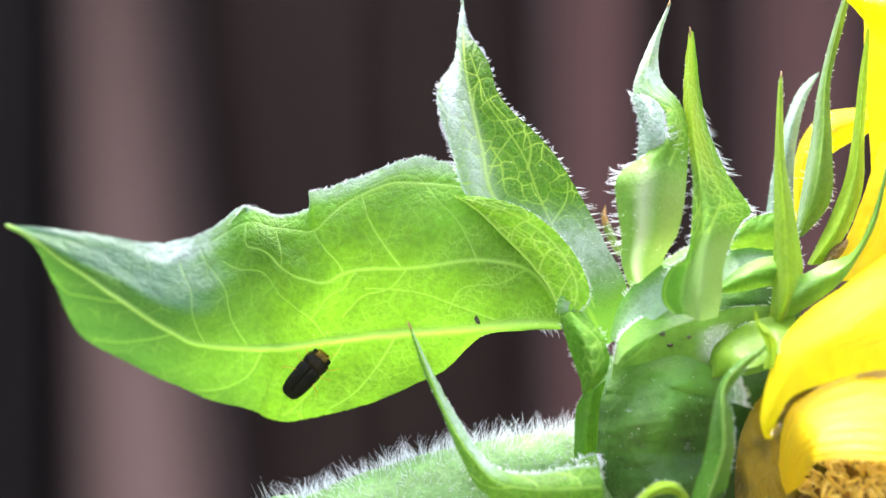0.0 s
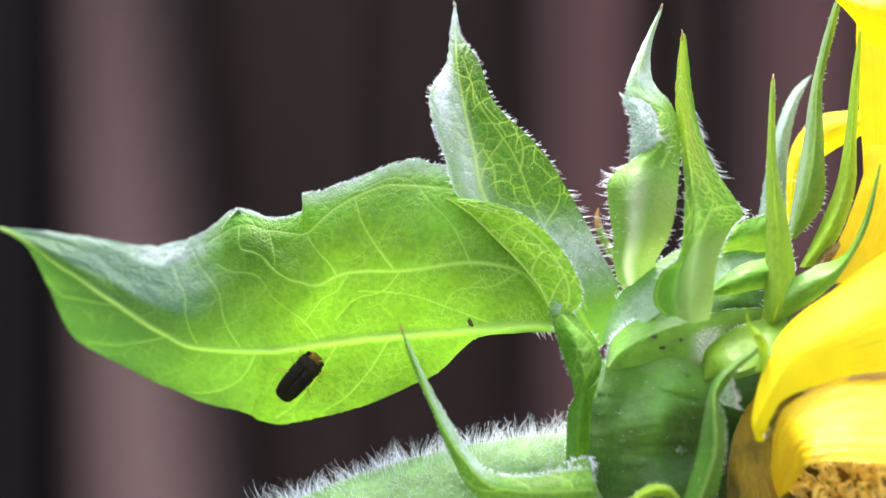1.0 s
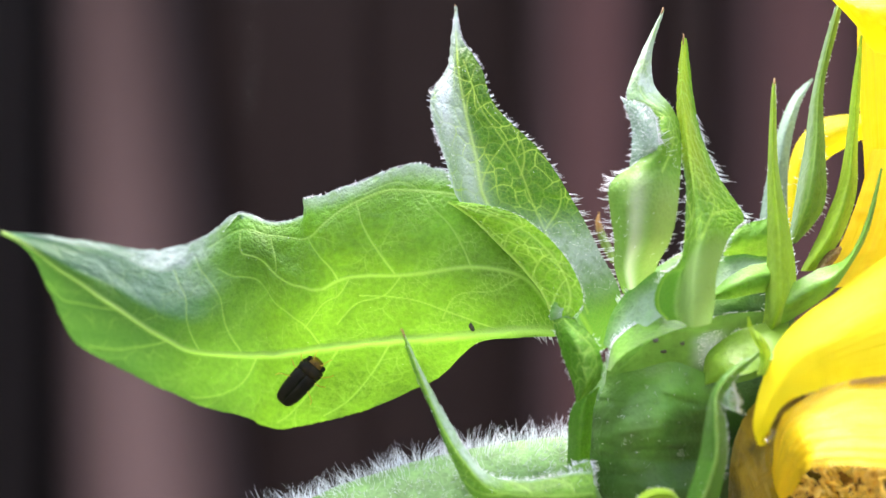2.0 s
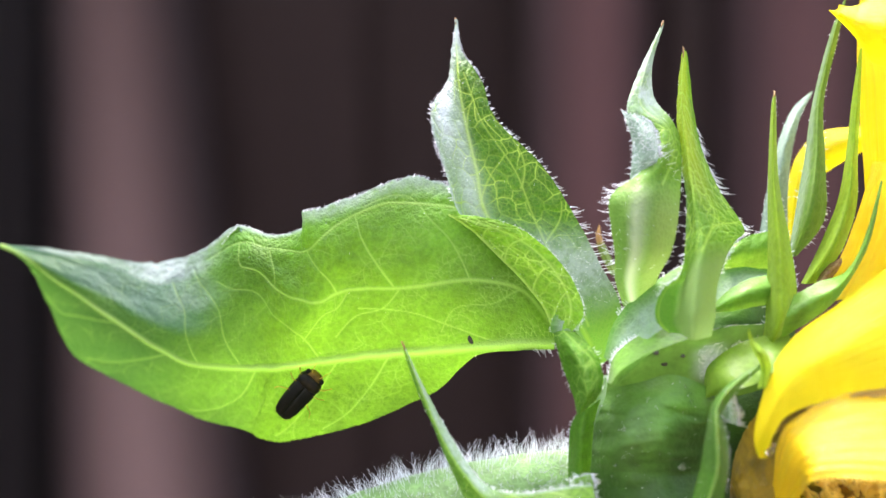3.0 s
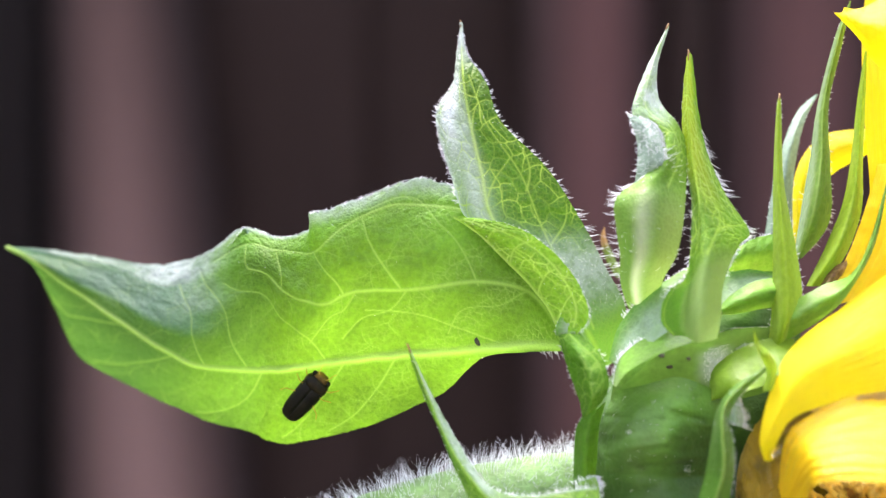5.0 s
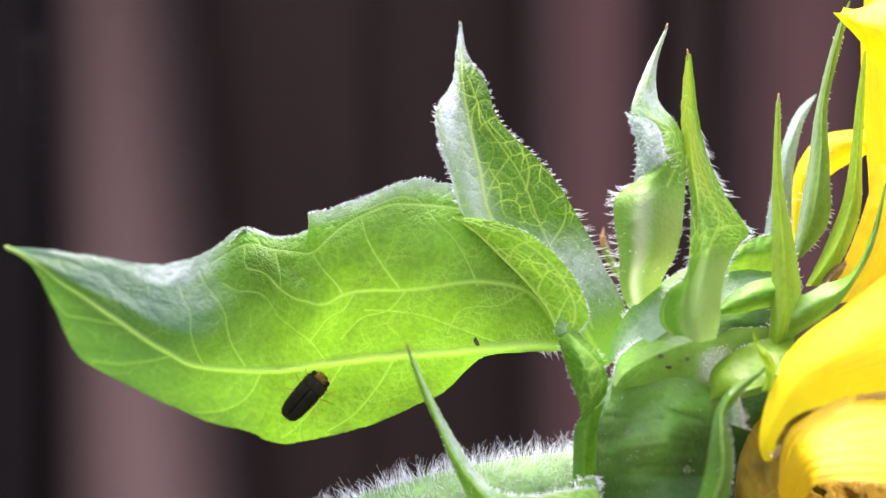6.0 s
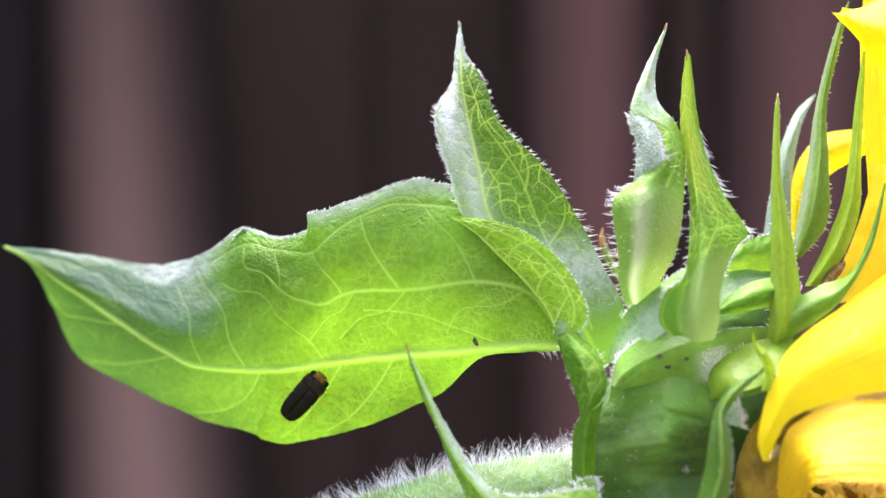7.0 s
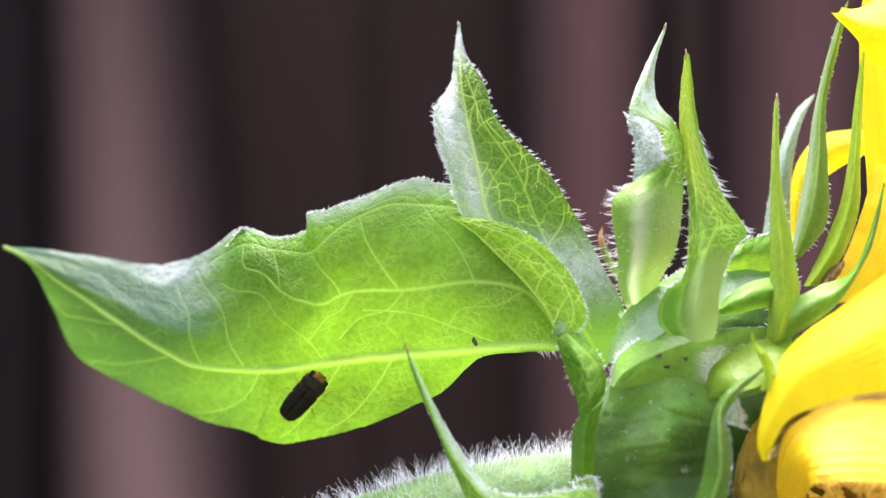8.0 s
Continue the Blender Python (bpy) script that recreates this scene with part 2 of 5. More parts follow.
BRACT_SLIM = leafy("slim_bract_tissue", (0.23, 0.39, 0.026), (0.38, 0.6, 0.022), (0.32, 0.48, 0.06), 0.36, cell=810.0, grit=0.5, coat=0.2, net=0.15, relief=0.2)
BRACT_LIME = leafy("lime_bract_tissue", (0.15, 0.3, 0.022), (0.26, 0.44, 0.018), (0.3, 0.46, 0.08), 0.2, cell=1134.0, grit=0.4, coat=0.2, net=0.06, relief=0.15)
BRACT_DULL = leafy("dull_bract_tissue", (0.11, 0.23, 0.035), (0.2, 0.36, 0.02), (0.22, 0.36, 0.08), 0.3, cell=810.0, grit=0.6, coat=0.06, net=0.2, relief=0.2,
                   down_sheen_areas=((-0.2, 0.3, -0.2, 0.8, 0.2),))
BRACT_PALE = leafy("pale_bract_tissue", (0.13, 0.3, 0.05), (0.22, 0.42, 0.07), (0.24, 0.4, 0.14), 0.3, cell=810.0, grit=0.5, coat=0.15, net=0.0, relief=0.0, blotches=0.5, lumps=0.0006, patch=240.0,
                   down_sheen_areas=((0.5, 0.75, 0.4, 0.6, 0.35),))
BRACT_TWIST = leafy("twisted_bract_tissue", (0.048, 0.165, 0.013), (0.14, 0.34, 0.018), (0.28, 0.46, 0.1), 0.22, cell=1296.0, grit=0.6, coat=0.12, net=0.12, relief=0.25)
BRACT_SADDLE = leafy("saddle_bract_tissue", (0.13, 0.3, 0.06), (0.18, 0.38, 0.05), (0.26, 0.44, 0.1), 0.14, cell=1134.0, grit=0.35, coat=0.15, net=0.0, relief=0.0, blotches=0.4, lumps=0.0006, patch=220.0,
                     down_sheen_areas=((0.35, 0.75, 0.56, 0.66, 0.9),))
# pale foot: its glossy light and glow are put into the colour
BRACT_SPEAR = leafy("spear_bract_tissue", (0.07, 0.22, 0.008), (0.18, 0.42, 0.012), (0.36, 0.56, 0.06), 0.38, cell=2000.0, grit=0.6, coat=0.2, net=0.12, relief=0.3,
                    tints=((-0.2, 1.2, -0.2, 0.42, 0.85, (0.25, 0.4, 0.13)), (-0.2, 0.34, -0.2, 0.45, 0.9, (0.085, 0.26, 0.022)), (0.76, 1.2, 0.12, 0.46, 0.6, (0.17, 0.27, 0.05)), (0.55, 0.6, -0.2, 0.5, 0.4, (0.34, 0.48, 0.2)), (-0.2, 0.8, 0.68, 1.2, 0.7, (0.33, 0.45, 0.02)), (-0.2, 0.12, 0.56, 0.74, 0.8, (0.045, 0.11, 0.045))))
BRACT_SOFT = leafy("plump_bract_tissue", (0.17, 0.4, 0.06), (0.28, 0.54, 0.05), (0.32, 0.5, 0.16), 0.35, cell=1242.0, grit=0.5, coat=0.2, sheen=0.25, net=0.08, relief=0.2, blotches=0.35, lumps=0.0005, patch=200.0)
# tints put light and shade into it: paler top and ridge, darker below
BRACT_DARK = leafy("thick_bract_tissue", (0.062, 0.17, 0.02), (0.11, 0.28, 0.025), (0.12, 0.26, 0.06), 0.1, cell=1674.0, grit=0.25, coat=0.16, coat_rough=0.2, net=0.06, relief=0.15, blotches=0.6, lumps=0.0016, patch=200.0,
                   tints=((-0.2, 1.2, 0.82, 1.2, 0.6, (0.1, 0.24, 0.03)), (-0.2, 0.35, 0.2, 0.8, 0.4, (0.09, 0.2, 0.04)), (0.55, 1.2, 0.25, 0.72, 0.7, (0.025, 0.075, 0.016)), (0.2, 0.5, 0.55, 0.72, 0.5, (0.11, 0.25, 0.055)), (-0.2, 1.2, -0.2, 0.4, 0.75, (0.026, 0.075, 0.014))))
BRACT_MEALY = leafy("mealy_bract_tissue", (0.17, 0.34, 0.14), (0.3, 0.5, 0.14), (0.34, 0.5, 0.2), 0.22, cell=1500.0, grit=0.5, coat=0.2, net=0.15, relief=0.2, blotches=0.3, lumps=0.0004, patch=220.0,
                    tints=((-0.2, 0.18, -0.2, 1.2, 0.8, (0.12, 0.33, 0.04)),), down_sheen_areas=((0.35, 1.2, 0.1, 0.8, 0.22),))
# darker left half: the shade on that face is put into the colour
BRACT_FOLD = leafy("folded_bract_tissue", (0.07, 0.23, 0.014), (0.17, 0.42, 0.014), (0.32, 0.5, 0.1), 0.36, cell=2000.0, coat=0.06, sheen=0.0, net=0.12, relief=0.25, tints=((-0.2, 0.45, -0.2, 1.2, 0.6, (0.045, 0.155, 0.01)),))
BRACT_GREEN = leafy("plain_bract_tissue", (0.13, 0.33, 0.035), (0.25, 0.48, 0.03), (0.26, 0.44, 0.1), 0.25, cell=1500.0, grit=0.4, coat=0.2, net=0.08, relief=0.2, blotches=0.3, lumps=0.0003, patch=220.0)
BRACT_TAN = leafy("browning_bract_tissue", (0.16, 0.3, 0.05), (0.3, 0.4, 0.06), (0.3, 0.4, 0.12), 0.3, cell=1500.0, net=0.1, relief=0.2, tints=((-0.2, 1.2, 0.5, 1.3, 0.85, (0.42, 0.2, 0.06)),))
STEM = leafy("stem_skin", (0.15, 0.3, 0.105), (0.28, 0.45, 0.12), (0.3, 0.46, 0.18), 0.15, cell=1400.0, grit=0.6, coat=0.05, sheen=0.05, net=0.2, relief=0.2, blotches=0.3, lumps=0.0004, patch=400.0)
SILVER = leafy("silvery_tissue", (0.28, 0.42, 0.34), (0.28, 0.43, 0.28), (0.4, 0.55, 0.42), 0.25, cell=1500.0, coat=0.2, sheen=0.1, net=0.15, relief=0.2, blotches=0.4)
HAIR = plain("hair", (0.86, 0.91, 0.95), (0.92, 0.95, 0.98), 0.4, 500.0, glow=(0.92, 0.96, 0.99))
STEM_HAIR = plain("stem_hair", (0.8, 0.85, 0.9), (0.88, 0.92, 0.96), 0.4, 500.0, glow=(0.86, 0.9, 0.95))
# darker than the golden petals: their shade below is put into this colour
WITHERED_SHADE = petal_skin("withered_shaded_petal", (0.4, 0.29, 0.02), (0.28, 0.2, 0.012), (0.32, 0.25, 0.022), 0.3, stains=(0.1, 0.09, 0.018))
PAPERY = petal_skin("papery_petal", (0.8, 0.62, 0.3), (0.7, 0.5, 0.16), (0.6, 0.4, 0.12), 0.4)
SHRIVELLED = petal_skin("shrivelled_petal", (0.6, 0.42, 0.1), (0.4, 0.26, 0.04), (0.34, 0.22, 0.05), 0.25, stains=(0.13, 0.085, 0.03))
TIP = plain("withered_tip", (0.16, 0.08, 0.03), (0.36, 0.24, 0.1), 0.7, 2500.0)
PETAL = petal_skin("petal_tissue", (0.98, 0.88, 0.01), (0.98, 0.9, 0.006), (0.97, 0.83, 0.008), gloss=0.3)
PETAL_GLOSSY = petal_skin("glossy_petal_tissue", (0.98, 0.77, 0.014), (0.98, 0.76, 0.006), (0.96, 0.64, 0.008), 0.2, gloss=0.5, coat=0.7)
PETAL_DEEP = petal_skin("deep_petal_tissue", (0.98, 0.8, 0.012), (0.98, 0.8, 0.008), (0.95, 0.66, 0.01), 0.45)
FLORET = plain("floret_tissue", (0.93, 0.72, 0.12), (0.99, 0.9, 0.42), 0.4, 500.0, glow=(0.98, 0.82, 0.2))
DISC = plain("disc_tissue", (0.12, 0.07, 0.012), (0.42, 0.25, 0.04), 0.7, 600.0, bump_size=0.0004)
SHELL = plain("insect_shell", (0.003, 0.004, 0.002), (0.01, 0.01, 0.005), 0.5, 900.0, bump_size=0.0001, gloss=0.1)
THORAX = plain("insect_thorax", (0.004, 0.005, 0.003), (0.02, 0.016, 0.005), 0.5, 1300.0, bump_size=0.0001, gloss=0.12)
HEAD = plain("insect_head", (0.012, 0.009, 0.002), (0.19, 0.12, 0.012), 0.5, 1100.0, gloss=0.15)
LIMB = plain("insect_limb", (0.24, 0.15, 0.02), (0.42, 0.3, 0.06), 0.5, 1500.0, glow=(0.5, 0.4, 0.05))
DIRT = plain("dirt", (0.015, 0.02, 0.015), (0.05, 0.05, 0.03), 0.8, 2000.0)
SOIL = plain("soil", (0.045, 0.032, 0.022), (0.1, 0.075, 0.05), 0.9, 14.0, bump_size=0.02)
WOOD_GREY = board_wood("weathered_gradient_board", (0.097, 0.061, 0.0535), (0.152, 0.099, 0.088), edge_fade=1.05, edge=(0.02, 0.015, 0.015), lit_below=0.38)
WOOD_DARK = board_wood("dark_board", (0.0178, 0.0121, 0.0105), (0.0292, 0.0199, 0.0174))
# near-black colour stands in for the shade of a gap in the fence
WOOD_BLACK = board_wood("shaded_gap_board", (0.007, 0.006, 0.006), (0.013, 0.0115, 0.0115))
WOOD_RED = board_wood("red_brown_board", (0.066, 0.034, 0.032), (0.11, 0.06, 0.057), edge_fade=1.1)
# near white so that the added south wall throws light back
PLASTER = plain("plaster", (0.72, 0.71, 0.69), (0.8, 0.79, 0.77), 0.85, 6.0, bump_size=0.004)
WATER, wn2, wl2, wb, wo = material("water")
wb.inputs["Base Color"].default_value = (1, 1, 1, 1)
wb.inputs["Roughness"].default_value = 0.02
wb.inputs["IOR"].default_value = 1.33
wb.inputs["Transmission Weight"].default_value = 1.0

# ---- tools for shapes ----
MID = Vector((0, 0, 1.3))  # the middle of the plant
BASE = Vector((-0.055, 0.03, 0.0))  # where its stem leaves the soil


def spot(p):
    """Millimetres on the plant to the plant's own space."""
    return Vector(p) * 0.001 + MID - BASE


def spline(points, s):
    """A smooth curve through evenly counted points; s from 0 to 1."""
    pts = np.array(points, float)
    n = len(pts) - 1
    s = np.clip(np.asarray(s, float), 0, 1) * n
    i = np.minimum(s.astype(int), n - 1)
    f = (s - i)[..., None]
    p0, p1, p2, p3 = pts[np.maximum(i - 1, 0)], pts[i], pts[i + 1], pts[np.minimum(i + 2, n)]
    return 0.5 * (2 * p1 + (p2 - p0) * f + (2 * p0 - 5 * p1 + 4 * p2 - p3) * f * f + (3 * p1 - p0 - 3 * p2 + p3) * f ** 3)


def spline_of(rows, s):
    """The same curve through whole rows of points at once."""
    n = len(rows) - 1
    s = np.clip(s, 0, 1) * n
    i = np.minimum(s.astype(int), n - 1)
    f = (s - i)[:, None, None]
    p0, p1, p2, p3 = rows[np.maximum(i - 1, 0)], rows[i], rows[i + 1], rows[np.minimum(i + 2, n)]
    return 0.5 * (2 * p1 + (p2 - p0) * f + (2 * p0 - 5 * p1 + 4 * p2 - p3) * f * f + (3 * p1 - p0 - 3 * p2 + p3) * f ** 3)


JITTER = np.random.RandomState(5).rand(64, 64, 2)


def to_cell_edge(flat, size, shift):
    """How far each place on a flattened blade lies from the nearest border of an uneven net of cells."""
    q = flat / size + shift
    home = np.floor(q).astype(int)
    steps = [(a, b) for a in (-2, -1, 0, 1, 2) for b in (-2, -1, 0, 1, 2)]
    best, near = np.full(q.shape[:-1], 1e9), np.zeros_like(q)
    for a, b in steps:
        c = home + (a, b)
        centre = c + 0.1 + 0.8 * JITTER[c[..., 0] % 64, c[..., 1] % 64]
        d = ((centre - q) ** 2).sum(-1)
        near = np.where((d < best)[..., None], centre, near)
        best = np.minimum(best, d)
    edge = np.full(q.shape[:-1], 1e9)
    for a, b in steps:
        c = home + (a, b)
        centre = c + 0.1 + 0.8 * JITTER[c[..., 0] % 64, c[..., 1] % 64]
        way = centre - near
        size_of = np.sqrt((way ** 2).sum(-1))
        gap = ((0.5 * (centre + near) - q) * way).sum(-1) / np.maximum(size_of, 1e-6)
        edge = np.where(size_of > 1e-4, np.minimum(edge, gap), edge)
    return edge * size


def part(name, bm, mat, parent, label="", kind=""):
    me = bpy.data.meshes.new(name)
    bm.to_mesh(me)
    bm.free()
    me.materials.append(mat)
    for p in me.polygons:
        p.use_smooth = True
    ob = new(name, me)
    ob.parent = parent
    return tagged(ob, label, kind=kind)


class Sheet:
    """A smooth blade through several long curves, from one margin to the other."""

    def __init__(self, curves, ripple=0.0, seed=0.0, creases=None):
        self.curves, self.creases = curves, creases
        self.ripple, self.seed = ripple, seed

    def at(self, u, v):
        row = [spline(c, v) for c in self.curves]
        return Vector(spline(row, u)) + self.swell(u, v)

    def swell(self, u, v):
        """How far the blade is rippled and creased out of its smooth shape."""
        p = Vector((0, 0, 0))
        if self.ripple:
            d = noise.noise(Vector((u * 3.1 + self.seed, v * 9.0, self.seed)))
            d += 0.5 * noise.noise(Vector((u * 8 + self.seed, v * 25, 7 + self.seed)))
            p += Vector((0.25, 1.0, 0.4)) * (self.ripple * d * min(1.0, 6 * v, 6 * (1 - v)))
        if self.creases:
            size, u0, v0, v1 = self.creases
            most = max(0.0, min(1.0, (u - u0) * 5)) * max(0.0, min(1.0, (v - v0) * 14, (v1 - v) * 14))
            d = 1 - 2 * abs(noise.noise(Vector((u * 6, v * 26, 1.5)))) - abs(noise.noise(Vector((u * 13, v * 55, 4.5))))
            p += Vector((0.1, -1.0, 0.3)) * (size * most * d)
        return p

    def grid(self, nu, nv):
        """All the places of an even grid, an array of rows along the blade."""
        us, vs = np.linspace(0, 1, nu + 1), np.linspace(0, 1, nv + 1)
        rows = np.stack([spline(c, vs) for c in self.curves])
        places = spline_of(rows, us).transpose(1, 0, 2).copy()
        if self.ripple or self.creases:
            for j, v in enumerate(vs):
                for i, u in enumerate(us):
                    places[j, i] += self.swell(float(u), float(v))
        return places

    def normal(self, u, v):
        e = 0.01
        a = self.at(min(u + e, 1), v) - self.at(max(u - e, 0), v)
        b = self.at(u, min(v + e, 1)) - self.at(u, max(v - e, 0))
        n = a.cross(b)
        if n.length < 1e-9:
            return Vector((0, -1, 0))
        n.normalize()
        return n if n.y < 0 else -n


def blade(name, sheet, mat, parent, label="", nu=16, nv=56, teeth=0.0, ribs=(), rib_width=0.2, net=(), net_from=-1.0, even=1.0):
    """The blade as one mesh; ribs: lines of (u, v) along which veins stand a little proud; net: levels of finer
    veins between them, each (size of a cell, width of a vein, strength, how far the cell swells, growth towards the base), in millimetres; even: how toothed the first margin is against the other."""
    places = sheet.grid(nu, nv)
    across, along = np.gradient(places, axis=1), np.gradient(places, axis=0)
    flat = np.stack([np.cumsum(np.linalg.norm(across, axis=2), axis=1), np.cumsum(np.linalg.norm(along, axis=2), axis=0)], axis=2)
    flat[..., 0] -= flat[:, nu // 2 : nu // 2 + 1, 0]
    flat[..., 1] = flat[:, nu // 2 : nu // 2 + 1, 1]
    if teeth:
        for i, k, keen in ((0, 0.12, even), (nu, 0.88, 1.0)):
            inner = max(1, round(nu * 0.06))
            for j in range(nv + 1):
                v = j / nv
                way = places[j, i] - np.array(sheet.at(k, v))
                out = way * teeth * keen * (noise.noise(Vector((v * 60, i, sheet.seed))) + 0.7 * noise.noise(Vector((v * 140, i, 3))))
                for step in range(inner):
                    places[j, i + step if i == 0 else i - step] += out * (1 - step / inner)
    up = np.cross(across, along)
    up /= np.maximum(np.linalg.norm(up, axis=2, keepdims=True), 1e-9)
    up *= np.where(up[..., 1:2] > 0, -1, 1)
    raised, lift, wide_rib = (np.zeros((nv + 1, nu + 1)) for _ in range(3))
    for line in ribs:
        wide = rib_width
        if isinstance(line[-1], float):  # a line may end in its own width
            line, wide = line[:-1], line[-1]
        rough_way = [sheet.at(*(float(c) for c in spline(line, s))) for s in np.linspace(0, 1, 30)]
        steps = np.linspace(0, 1, 40 + round(sum((a - b).length for a, b in zip(rough_way, rough_way[1:])) / max(0.1, 0.35 * wide)))
        way = np.array([sheet.at(*(float(c) for c in spline(line, s))) for s in steps])
        thick = np.maximum(wide * (1 - 0.6 * steps), 0.09)
        near = np.all((places > way.min(axis=0) - 1.2) & (places < way.max(axis=0) + 1.2), axis=2)
        spots = places[near]
        close = np.full(len(spots), 1e9)
        for p, w in zip(way, thick):
            close = np.minimum(close, np.linalg.norm(spots - p, axis=1) / w)
        bump = min(1.0, 0.45 + wide) * np.exp(-close ** 2)
        raised[near] = np.maximum(raised[near], bump)
        wide_rib[near] = np.maximum(wide_rib[near], np.exp(-(close / 1.8) ** 2))
        lift[near] = np.maximum(lift[near], bump * wide * 0.45)
    grown = np.clip((np.linspace(0, 1, nv + 1)[:, None] - net_from) / 0.15, 0, 1)  # where the net has begun
    clear, puff = np.clip(1 - 1.3 * wide_rib, 0, 1) * grown, 0.0
    for k, (size, wide, strength, swell, *more) in enumerate(net):
        if more:  # stronger towards the base
            strength = strength * (1 + more[0] * np.exp(-np.linspace(0, 1, nv + 1)[:, None] / 0.16))
        warp = flat + 0.18 * size * np.stack([np.sin(flat[..., 1] * 2.3 / size + sheet.seed), np.sin(flat[..., 0] * 2.9 / size + 1.3 * sheet.seed)], axis=2)
        edge = to_cell_edge(warp, size, 17.3 + 5.1 * k + sheet.seed)
        raised = np.maximum(raised, grown * strength * (0.75 + 0.5 * np.sin(flat[..., 0] * 0.9 + flat[..., 1] * 0.7 + sheet.seed)) * np.exp(-(edge / wide) ** 2))
        puff = puff + swell * (1 - np.exp(-edge / (0.22 * size)))
    places = places + up * (lift + puff * clear)[..., None]
    count = (nu + 1) * (nv + 1)
    me = bpy.data.meshes.new(name)
    index = np.arange(count).reshape(nv + 1, nu + 1)
    faces = np.stack([index[:-1, :-1], index[:-1, 1:], index[1:, 1:], index[1:, :-1]], axis=2).reshape(-1, 4)
    me.from_pydata((places.reshape(-1, 3) * 0.001 + np.array(MID - BASE)).tolist(), [], faces.tolist())
    uv = np.stack(np.meshgrid(np.linspace(0, 1, nu + 1), np.linspace(0, 1, nv + 1)), axis=2).reshape(-1, 2)
    me.uv_layers.new(name="UVMap").data.foreach_set("uv", uv[faces.ravel()].ravel())
    me.attributes.new("rib", "FLOAT", "POINT").data.foreach_set("value", raised.ravel())
    me.materials.append(mat)
    me.polygons.foreach_set("use_smooth", [True] * len(me.polygons))
    me.update()
    ob = new(name, me)
    ob.parent = parent
    return tagged(ob, label)


def tube(bm, points, radii, sides=8, close=True):
    """A round limb along points in the plant's space, with its own radius at each."""
    rings = []
    for k, p in enumerate(points):
        way = (points[min(k + 1, len(points) - 1)] - points[max(k - 1, 0)]).normalized()
        side = way.cross(Vector((0.13, 0.97, 0.21))).normalized()
        up = side.cross(way)
        rings.append([bm.verts.new(p + (side * math.cos(a) + up * math.sin(a)) * radii[k]) for a in (2 * math.pi * i / sides for i in range(sides))])
    for a, b in zip(rings, rings[1:]):
        for i in range(sides):
            bm.faces.new((a[i], a[(i + 1) % sides], b[(i + 1) % sides], b[i]))
    if close:
        bm.faces.new(rings[0][::-1])
        bm.faces.new(rings[-1])


def hair(bm, root, way, length, radius, bend, rings=4):
    """One tapered, bent hair."""
    side = way.cross(Vector((0.3, 0.5, 0.8)))
    side = side.normalized() if side.length > 1e-6 else Vector((1, 0, 0))
    up = side.cross(way)
    last = None
    for k in range(rings):
        s = k / (rings - 1)
        p = root + way * (length * s) + bend * (length * s * s)
        r = radius * (1 - 0.72 * s)
        ring = [bm.verts.new(spot(p + (side * math.cos(a) + up * math.sin(a)) * r)) for a in (0, 2.09, 4.19)]
        if last:
            for i in range(3):
                bm.faces.new((last[i], last[(i + 1) % 3], ring[(i + 1) % 3], ring[i]))
        last = ring
    bm.faces.new(last)


def margin_hairs(sheet, parent, side, count, length, v0=0.05, v1=0.95, radius=0.045, spread=0.25, face=0):
    """Short bristles along a margin (side 0 or 1), shorter towards the tip, and some on the blade's face."""
    bm = bmesh.new()
    for k in range(count):
        v = random.uniform(v0, v1)
        if side == 2:  # along the far end
            u = random.uniform(0.0, 1.0)
            p = sheet.at(u, 1.0)
            way, v = p - sheet.at(u, 0.93), 0.0
        else:
            p = sheet.at(side, v)
            way = p - sheet.at(0.1 if side == 0 else 0.9, v)
        if way.length < 1e-6:
            continue
        way = (way.normalized() + sheet.normal(min(0.98, abs(side - 0.02)), v) * random.uniform(-0.2, 0.6) + Vector([random.uniform(-spread, spread) for _ in range(3)])).normalized()
        bend = Vector((0, 0, random.uniform(-0.1, 0.3)))
        hair(bm, p - way * 0.05, way, length * random.uniform(0.45, 1.15) * (0.12 + 0.88 * (1 - v) ** 0.8), radius, bend)
    down(bm, sheet, face, length * 0.4, (0.04, 0.96), (v0, v1), radius * 0.6)
    return part("hairs", bm, HAIR, parent, "fine white hairs", "stuff")


def down(bm, sheet, count, length, us, vs, radius=0.03):
    """Fine down on a stretch of the blade's face."""
    for k in range(count):
        u, v = random.uniform(*us), random.uniform(*vs)
        nrm = sheet.normal(u, v)
        way = (nrm + Vector([random.uniform(-0.7, 0.7) for _ in range(3)])).normalized()
        hair(bm, sheet.at(u, v), way, length * random.uniform(0.4, 1.1), radius, Vector((0, 0, 0.15)))


# ---- the place: soil and a board fence ----
bm = bmesh.new()
bmesh.ops.create_grid(bm, x_segments=40, y_segments=40, size=150)
ground = part("ground", bm, SOIL, None, "bare dark garden soil", "structure")
tagged(ground, category="soil")

fence = new("fence")
fence.location = (0, 0.9, 0)
tagged(fence, "dark red-brown wooden fence of upright boards behind the flower", "fence", kind="structure")


